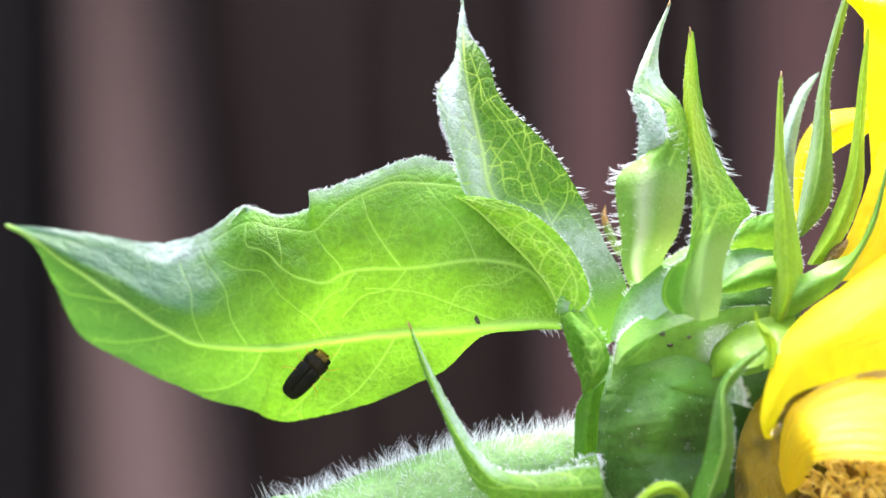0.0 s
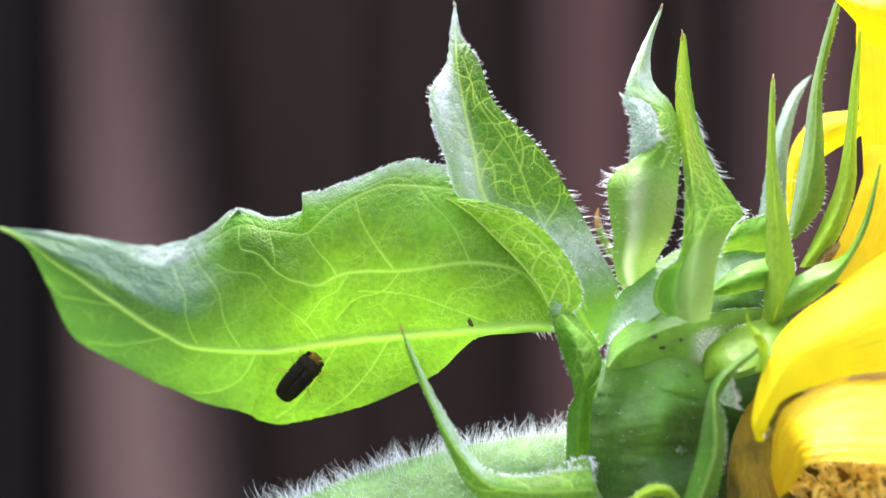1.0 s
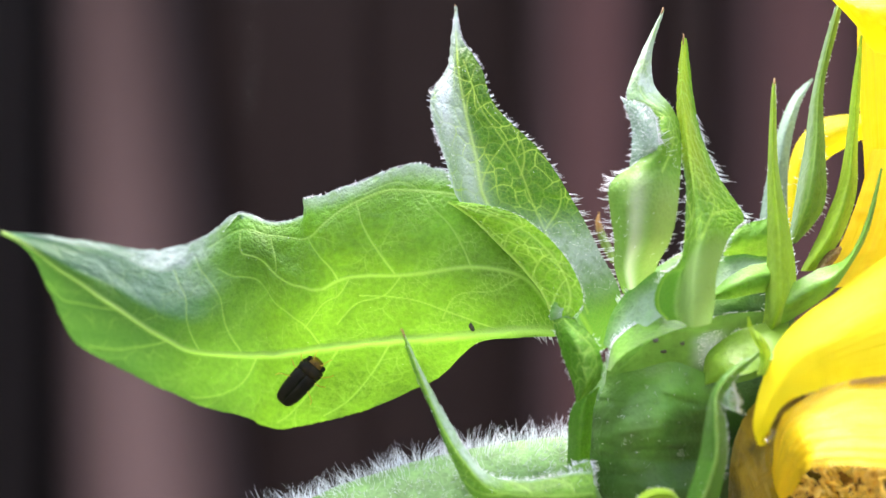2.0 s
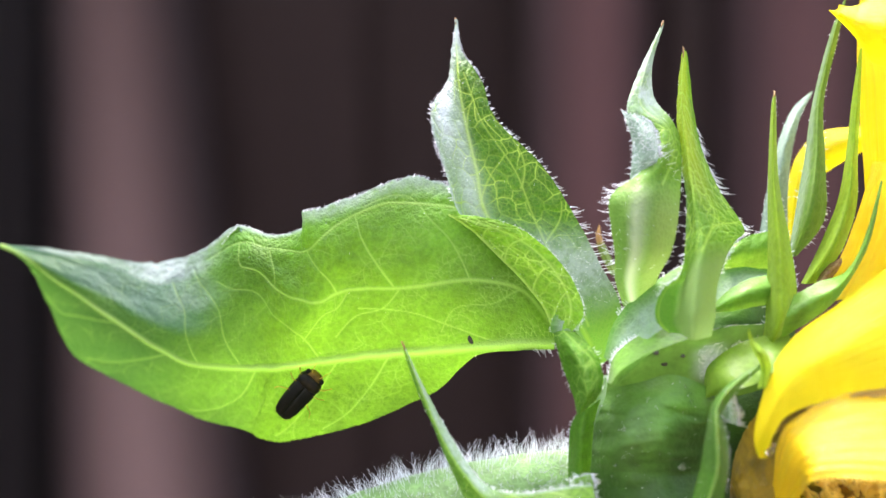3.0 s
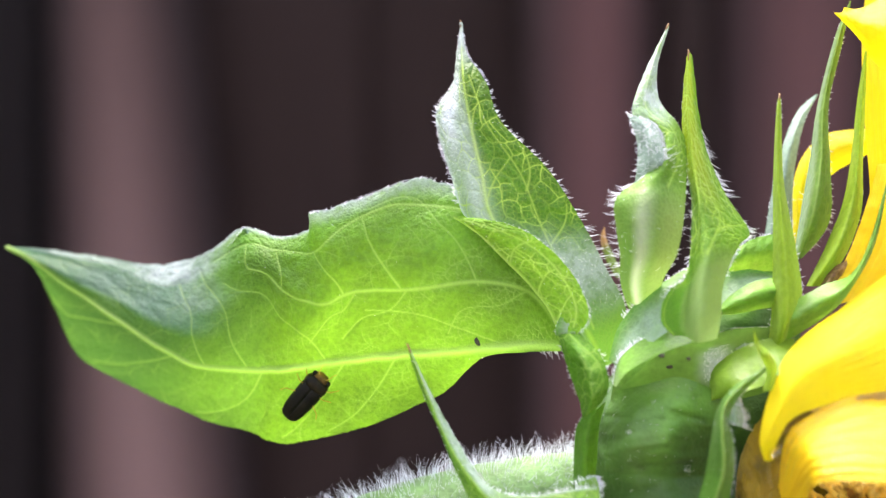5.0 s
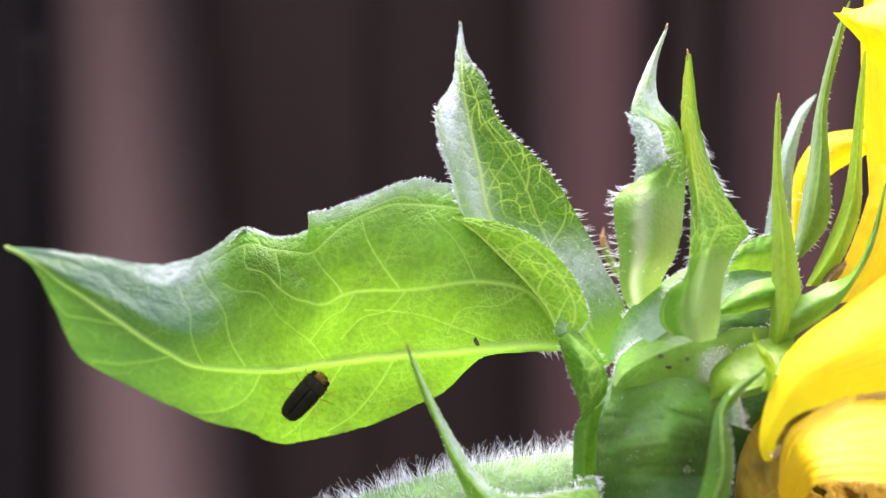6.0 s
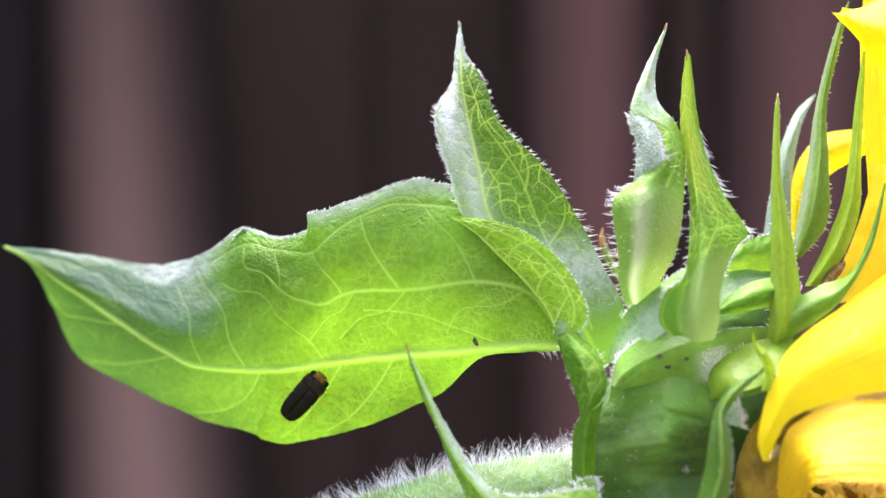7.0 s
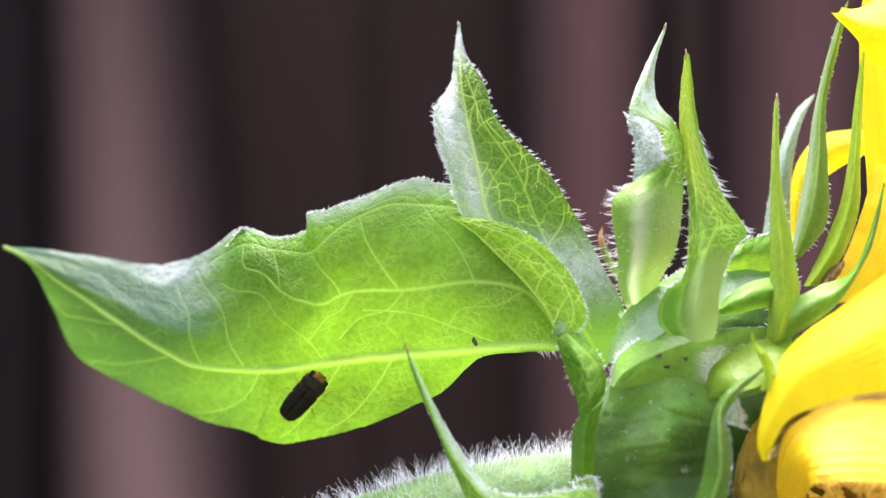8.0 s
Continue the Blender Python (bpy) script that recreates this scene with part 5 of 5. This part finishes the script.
bract_of("petal", "withered brownish petal under the golden one, shade put into its colour", WITHERED_SHADE, (
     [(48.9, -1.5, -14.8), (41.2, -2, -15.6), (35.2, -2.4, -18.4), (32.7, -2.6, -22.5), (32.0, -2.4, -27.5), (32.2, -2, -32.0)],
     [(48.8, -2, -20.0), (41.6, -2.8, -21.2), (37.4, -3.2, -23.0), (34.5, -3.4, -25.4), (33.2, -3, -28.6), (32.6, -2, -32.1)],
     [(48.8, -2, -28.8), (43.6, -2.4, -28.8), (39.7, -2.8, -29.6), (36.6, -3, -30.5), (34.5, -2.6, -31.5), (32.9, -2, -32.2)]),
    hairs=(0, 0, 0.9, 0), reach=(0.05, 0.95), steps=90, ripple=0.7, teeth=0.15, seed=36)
bract_of("petal", "upright golden petal seen from behind", PETAL_DEEP, (
     [(49.0, 5, -1.3), (49.6, 5, 4.0), (49.4, 5, 9.3), (48.9, 5, 15.9), (48.6, 5, 23.9), (49.3, 5, 33.1)],
     [(51.5, 1, -1.2), (51.7, 0, 3.9), (51.7, 0, 10.3), (51.4, 0, 17.3), (51.1, 1, 24.5), (51.5, 3, 32.6)],
     [(56.8, 4, -1.2), (57.8, 4, 4.7), (57.8, 4, 11.2), (57.2, 4, 18.4), (56.2, 4, 25.0), (54.9, 4, 32.9)]),
    hairs=(0, 0, 0.9, 0), reach=(0.05, 0.95), steps=56, ripple=0.5, teeth=0, seed=37)
bract_of("petal", "folded yellow petal with a notched tip", PETAL, (
     [(55.9, 0, 30.7), (51.4, 0, 29.7), (47.9, 0, 27.8), (46.3, 0, 27.2), (44.9, 0, 27.4)],
     [(54.2, -4, 24.2), (49.5, -5, 24.0), (46.5, -4, 24.5), (45.0, -2, 25.8), (44.6, 0, 26.8)],
     [(55.5, -1, 20.6), (51.0, -1, 20.2), (48.2, -1, 20.8), (46.6, 0, 23.8), (43.7, 0, 26.8)]),
    hairs=(0, 0, 0.9, 0), reach=(0.05, 0.95), steps=56, ripple=0.3, teeth=0.1, seed=38)
bract_of("petal", "yellow petal looping behind the bracts", PETAL, (
     [(41.6, 9, 0.7), (42.1, 10, 8.3), (43.8, 10, 12.2), (46.6, 10, 14.2), (52.1, 9, 14.6)],
     [(41.7, 8, 0.7), (42.6, 8, 7.5), (44.3, 8, 10.5), (46.8, 8, 12.4), (51.7, 8, 13.2)],
     [(42.7, 9, 0.7), (44.6, 9, 6.5), (46.1, 9, 8.8), (48.7, 9, 10.5), (52.1, 9, 12.2)]),
    hairs=(0, 0, 0.9, 0), reach=(0.05, 0.95), steps=56, ripple=0.1, teeth=0, seed=39)
bract_of("petal", "orange-yellow petal base", PETAL_DEEP, (
     [(42.4, 2, -6.7), (45.8, 2, -0.9), (47.9, 2, 4.6), (49.4, 2, 9.8)],
     [(46.6, -1, -5.6), (49.1, -1, -0.9), (50.4, -1, 4.5), (51.4, 0, 9.6)],
     [(51.5, 2, -5.8), (53.4, 2, -0.9), (54.1, 2, 3.9), (54.7, 2, 9.1)]),
    hairs=(0, 0, 0.9, 0), reach=(0.05, 0.95), steps=56, ripple=0.3, teeth=0, seed=40)
bract_of("petal", "shrivelled olive-brown petal between two golden ones", SHRIVELLED, (
     [(34.7, -7.6, -19.9), (37.0, -7.4, -18.2), (39.4, -7, -17.0), (42.5, -7, -16.4)],
     [(35.0, -8, -20.1), (37.3, -7.6, -18.6), (39.7, -7, -17.3), (42.6, -7.4, -16.7)],
     [(35.3, -7, -20.3), (37.8, -6.6, -18.9), (40.1, -6, -17.7), (43.0, -6.4, -17.0)]),
    reach=(0.05, 0.95), steps=56, ripple=0.5, teeth=0.3, seed=41)
bract_of("petal", "pale papery edge of a withered petal", PAPERY, (
     [(38.6, -7, -17.0), (41.8, -7.6, -15.8), (45.4, -8, -15.0), (50.5, -8, -13.6)],
     [(38.9, -7.4, -17.2), (42.0, -8.2, -16.2), (45.6, -8.8, -15.6), (50.6, -9, -14.6)],
     [(39.3, -6.6, -17.5), (42.4, -7.2, -16.9), (46.0, -7.6, -16.5), (50.8, -7.6, -15.8)]),
    reach=(0.05, 0.95), steps=56, ripple=0.4, teeth=0.2, seed=43)
bract_of("petal", "withered brown petal base", TIP, (
     [(42.2, 0, -4.1), (43.2, 0, -2.4), (44.3, 0, -1.6), (45.2, 0, -1.2)],
     [(42.3, -1, -4.2), (43.3, -1, -3.0), (44.2, -1, -2.1), (45.2, 0, -1.4)],
     [(43.1, 0, -4.4), (44.0, 0, -3.6), (44.8, 0, -2.6), (45.3, 0, -1.6)]),
    hairs=(0, 0, 0.9, 0), reach=(0.05, 0.95), steps=56, ripple=0.2, teeth=0.3, seed=42)

bm = bmesh.new()
bmesh.ops.create_uvsphere(bm, u_segments=40, v_segments=20, radius=1.0)
for v in bm.verts:
    v.co = spot(Vector((48.5, -1, -35.4)) + Vector((v.co.x * 11.5, v.co.y * 13.0, v.co.z * 10.5)))
disc = part("disc", bm, DISC, sunflower, "brown and yellow seed disc of small florets")


def floret_mesh(open_wide):
    """A small tube with flared lobes, from which a stalk with two curled arms stands out."""
    bm = bmesh.new()
    rings = []
    for k, (r, z) in enumerate(((0.3, 0.0), (0.32, 0.9), (0.4, 1.5), (0.62, 1.8), (0.7, 1.65))):
        ring = []
        for i in range(10):
            a = 2 * math.pi * i / 10
            lobe = 1.0 + (0.25 * math.cos(5 * a) if k > 2 else 0.0)
            ring.append(bm.verts.new(Vector((r * lobe * math.cos(a), r * lobe * math.sin(a), z)) * 0.001))
        rings.append(ring)
    for a, b in zip(rings, rings[1:]):
        for i in range(10):
            bm.faces.new((a[i], a[(i + 1) % 10], b[(i + 1) % 10], b[i]))
    tube(bm, [Vector((0.04 * k, 0, 0.6 + 0.35 * k)) * 0.001 for k in range(6)], [0.00016] * 6, 6)
    for side in (-1, 1):
        arm = []
        for k in range(10):
            a = k / 9 * math.pi * (1.1 + 0.5 * open_wide)
            r = 0.6 * open_wide + 0.15
            arm.append(Vector((0.2 + side * r * (1 - math.cos(a)), 0.1 * side * k / 9, 2.3 + r * math.sin(a))) * 0.001)
        tube(bm, arm, [0.00024 - 0.00001 * k for k in range(10)], 6)
    return bm


shapes = []
for k in range(900):
    z = 1 - 2 * (k + 0.5) / 900
    a = k * 2.39996
    n = Vector((math.sqrt(1 - z * z) * math.cos(a), math.sqrt(1 - z * z) * math.sin(a), z))
    if n.x > 0.45 or n.x < -0.8 or n.y > 0.1 or n.z < 0.1:
        continue
    place = spot(Vector((48.5, -1, -35.4)) + Vector((n.x * 11.2, n.y * 12.7, n.z * 10.2)))
    way = (n + Vector([random.uniform(-0.45, 0.45) for _ in range(3)])).normalized()
    if len(shapes) < 4:
        ob = part("floret", floret_mesh(0.5 + 0.22 * len(shapes)), FLORET, disc)
        shapes.append(ob.data)
    else:
        ob = new("floret", random.choice(shapes))
        ob.parent = disc
    size = random.uniform(0.75, 1.05)
    ob.matrix_basis = Matrix.LocRotScale(place, way.to_track_quat("Z", "Y") @ Euler((0, 0, random.uniform(0, 6.28))).to_quaternion(), (size, size, size * random.uniform(0.8, 1.2)))


# ---- insect and specks ----

insect_hold = leaf_sheet.at(0.165, 0.450)
insect_up = leaf_sheet.normal(0.165, 0.450)
insect_up = (insect_up + Vector((0, -1.6, 0))).normalized()
insect_way = Vector((0.66, 0, 0.75))
insect_way = (insect_way - insect_up * insect_way.dot(insect_up)).normalized()
insect_side = insect_up.cross(insect_way)
insect_place = (Vector(insect_hold) + Vector((0, -0.5, 0))) * 0.001 + MID
INSECT_POSE = Matrix.Translation(insect_place) @ Matrix((insect_way, insect_side, insect_up)).transposed().to_4x4()
insect = new("insect")
insect.matrix_basis = INSECT_POSE
tagged(insect, "small dark brown beetle-like insect clinging to the leaf", "insect")


def lump(name, centre, size, mat, label="", squeeze=0.0):
    """An egg-shaped body part; squeeze narrows it towards the tail."""
    bm = bmesh.new()
    bmesh.ops.create_uvsphere(bm, u_segments=20, v_segments=14, radius=1.0)
    for v in bm.verts:
        s = 1 - squeeze * max(0.0, -v.co.x)
        v.co = Vector((v.co.x * size[0], v.co.y * size[1] * s, v.co.z * size[2] * s)) + Vector(centre)
        v.co *= 0.001
    return part(name, bm, mat, insect, label)


def shell(name, stations, half, mat, label=""):
    """A low vault lofted along the body from (along, half width, height) stations; half: one side alone, or 0."""
    bm = bmesh.new()
    rings = []
    angles = [math.pi * i / 14 for i in range(15)] if not half else [math.pi * 0.5 * i / 10 for i in range(11)]
    for x, wide, high in stations:
        ring = []
        wide *= 0.94
        for a in angles:
            y, z = wide * abs(math.cos(a)) ** 0.7 * (1 if math.cos(a) >= 0 else -1), high * math.sin(a) ** 0.7
            if half:
                y = half * abs(y)
            ring.append(bm.verts.new(Vector((x, y, 0.25 + z)) * 0.001))
        for a in angles[::-1][1:-1]:  # the flat underside
            y = wide * math.cos(a)
            ring.append(bm.verts.new(Vector((x, half * abs(y) if half else y, 0.2)) * 0.001))
        rings.append(ring)
    count = len(rings[0])
    for a, b in zip(rings, rings[1:]):
        for i in range(count):
            bm.faces.new((a[i], a[(i + 1) % count], b[(i + 1) % count], b[i]))
    bm.faces.new(rings[0][::-1])
    bm.faces.new(rings[-1])
    bmesh.ops.recalc_face_normals(bm, faces=bm.faces)
    return part(name, bm, mat, insect, label)


WING = [(-3.8, 0.5, 0.25), (-3.7, 0.85, 0.45), (-3.3, 1.2, 0.7), (-2.4, 1.45, 1.0), (-1.0, 1.55, 1.2), (0.2, 1.6, 1.25), (1.1, 1.55, 1.15), (1.3, 1.3, 1.0)]
for side in (-1, 1):
    shell("wing_cover", WING, side, SHELL, "blackish wing cover with a blunt end")
shell("thorax", [(0.9, 1.35, 1.1), (1.3, 1.65, 1.3), (1.9, 1.6, 1.3), (2.4, 1.3, 1.1)], 0, THORAX, "dark thorax with amber marks")
shell("head", [(2.3, 1.2, 1.0), (2.6, 1.15, 1.0), (2.95, 0.85, 0.8), (3.15, 0.5, 0.5)], 0, HEAD, "amber-brown head")
for side in (-1, 1):
    lump("eye", (2.6, 1.0 * side, 0.8), (0.36, 0.3, 0.32), SHELL)
for x, reach in ((1.7, 0.9), (0.8, 0.1), (-0.3, -0.9)):
    for side in (-1, 1):
        bm = bmesh.new()
        knee = [(x, 0.8 * side, 0.6), (x + 0.3 * reach, 1.6 * side, 1.1), (x + 0.8 * reach, 2.2 * side, 0.5), (x + 1.2 * reach, 2.5 * side, 0.05), (x + 1.7 * reach, 2.7 * side, 0.03)]
        tube(bm, [Vector(spline(knee, k / 12)) * 0.001 for k in range(13)], [0.00007 - 0.000003 * k for k in range(13)], 6)
        part("leg", bm, LIMB, insect)
for side in (-1, 1):
    bm = bmesh.new()
    feeler = [(2.6, 0.35 * side, 0.9), (3.2, 0.7 * side, 1.0), (3.9, 0.9 * side, 0.7), (4.4, 1.3 * side, 0.4)]
    tube(bm, [Vector(spline(feeler, k / 10)) * 0.001 for k in range(11)], [0.00006 - 0.000003 * k for k in range(11)], 5)
    part("antenna", bm, LIMB, insect)

def speck(place, size):
    bm = bmesh.new()
    bmesh.ops.create_icosphere(bm, subdivisions=2, radius=1.0)
    for v in bm.verts:
        v.co = Vector((v.co.x * size[0], v.co.y * size[1], v.co.z * size[2])) * (1 + 0.4 * noise.noise(v.co * 1.7)) * 0.001
    ob = part("speck", bm, DIRT, None, "tiny dark crumb of dirt stuck to the leaf", "")
    ob.location = Vector(place) * 0.001 + MID
    return tagged(ob, category="dirt", group="crumbs of dirt")


leaf_crumb = speck(leaf_sheet.at(0.29, 0.133) + Vector((0, -0.25, 0)), (0.28, 0.2, 0.5))
leaf_crumb.rotation_euler = (0, radians(-30), 0)
for place, size in (((23.0, -7.4, -11.3), (0.35, 0.3, 0.25)), ((25.0, -1.2, -13.1), (0.4, 0.3, 0.2)), ((26.0, -6.6, -11.7), (0.25, 0.25, 0.2))):
    speck(place, size)

# water at the petal's tip
bm = bmesh.new()
bmesh.ops.create_uvsphere(bm, u_segments=20, v_segments=14, radius=0.001)
for v in bm.verts:
    v.co = Vector((v.co.x * 0.42, v.co.y * 0.4, v.co.z * (0.75 if v.co.z > 0 else 0.5)))
    v.co.x += v.co.z * 0.5
drop = part("water_drop", bm, WATER, None, "clear water drop on the tip of the petal")
drop.location = Vector((34.4, -10.3, -21.2)) * 0.001 + MID
tagged(drop, category="water drop")

# beads of rain lying on the dark bract
bm = bmesh.new()
bmesh.ops.create_uvsphere(bm, u_segments=12, v_segments=8, radius=0.00028)
for v in bm.verts:
    v.co.x *= 1.5
bead = part("rain_bead", bm, WATER, None, "tiny bead of rain on the dark green bract")
tagged(bead, category="water drop", group="beads of rain")
for k in range(9):
    u, v = random.uniform(0.15, 0.85), random.uniform(0.4, 0.92)
    place = Vector(dark_sheet.at(u, v) + dark_sheet.normal(u, v) * 0.12) * 0.001 + MID
    m = Matrix.Translation(place) @ Matrix.Rotation(random.uniform(-0.6, 0.6), 4, "Y") @ Matrix.Scale(random.uniform(0.35, 0.85), 4)
    if k == 0:
        bead.matrix_basis = m
    else:
        other = copy_thing(bead, Matrix())
        other.matrix_basis = m

# rain: single drops that fall past behind the plant
bm = bmesh.new()
bmesh.ops.create_uvsphere(bm, u_segments=14, v_segments=10, radius=0.0022)
for v in bm.verts:
    v.co.z *= 0.9
rain = part("rain_drop", bm, WATER, None, "clear falling rain drop")
tagged(rain, category="rain drop", group="falling rain")
RAIN = [
    (0.2, -0.095, 0.537, 1.382, 0.03),
    (0.2, -0.050, 0.573, 1.379, -0.005),
    (0.5, 0.039, 0.589, 1.408, 0),
    (1.2, -0.149, 0.633, 1.404, 0.01),
    (1.45, -0.054, 0.572, 1.379, 0.01),
    (1.7, 0.094, 0.627, 1.403, -0.01),
    (2, -0.077, 0.359, 1.356, 0.02),
    (2.3, -0.024, 0.490, 1.388, 0.01),
    (2.5, -0.099, 0.633, 1.406, 0),
    (2.9, -0.175, 0.545, 1.376, 0.01),
    (3.5, -0.135, 0.620, 1.385, 0.02),
    (3.7, -0.054, 0.384, 1.378, 0),
    (4, -0.127, 0.491, 1.364, 0.01),
    (4.5, 0.025, 0.424, 1.233, 0),
    (4.9, 0.065, 0.513, 1.373, 0),
    (5.2, -0.075, 0.522, 1.380, 0.02),
    (5.5, -0.122, 0.354, 1.346, 0),
    (6, -0.186, 0.415, 1.362, 0.01),
    (6.6, 0.031, 0.434, 1.234, 0),
    (7.4, -0.090, 0.625, 1.396, 0.02),
    (7.4, 0.068, 0.580, 1.417, 0.01),
    (7.6, -0.075, 0.398, 1.352, -0.005),
    (7.6, -0.132, 0.589, 1.381, 0.02),
    (8, 0.061, 0.392, 1.394, 0.01),
]
rain_drops = [rain] + [copy_thing(rain, pose(0, 0, 0)) for _ in RAIN[1:]]



def motions():
    """The long leaf stirs in the wind against the head; the insect on it goes with it."""
    sway = [
        (0, -0.00020, 0.00010),
        (0.5, -0.00001, 0.00010),
        (1, -0.00010, 0.00010),
        (2.5, -0.00010, 0.00000),
        (3, -0.00029, 0.00001),
        (3.5, 0.00000, -0.00000),
        (4, 0.00000, -0.00010),
        (4.5, -0.00010, 0.00010),
        (6, -0.00010, 0.00010),
        (6.5, -0.00029, -0.00000),
        (7, -0.00010, 0.00010),
        (7.5, -0.00039, 0.00010),
        (8, -0.00010, 0.00010),
    ]
    walk(leaf, [(t, pose(x, 0, z)) for t, x, z in sway])
    walk(insect, [(t, pose(x, 0, z) @ INSECT_POSE) for t, x, z in sway])
    crumb = leaf_crumb.matrix_basis.copy()
    SPEED = 4.0  # metres a second
    for ob, (t, x, y, z, slant) in zip(rain_drops, RAIN):
        land = t + (z - 0.002) / SPEED
        rows = [(s, pose(x + slant * SPEED * (s - t), y, z - SPEED * (s - t))) for s in sorted({0.0, max(0.0, t - 0.2), t, min(land, 8.0)})]
        if land < 8.0:
            rows.append((8.0, rows[-1][1]))
        walk(ob, rows)
    walk(leaf_crumb, [(t, pose(x, 0, z) @ crumb) for t, x, z in sway])


motions()
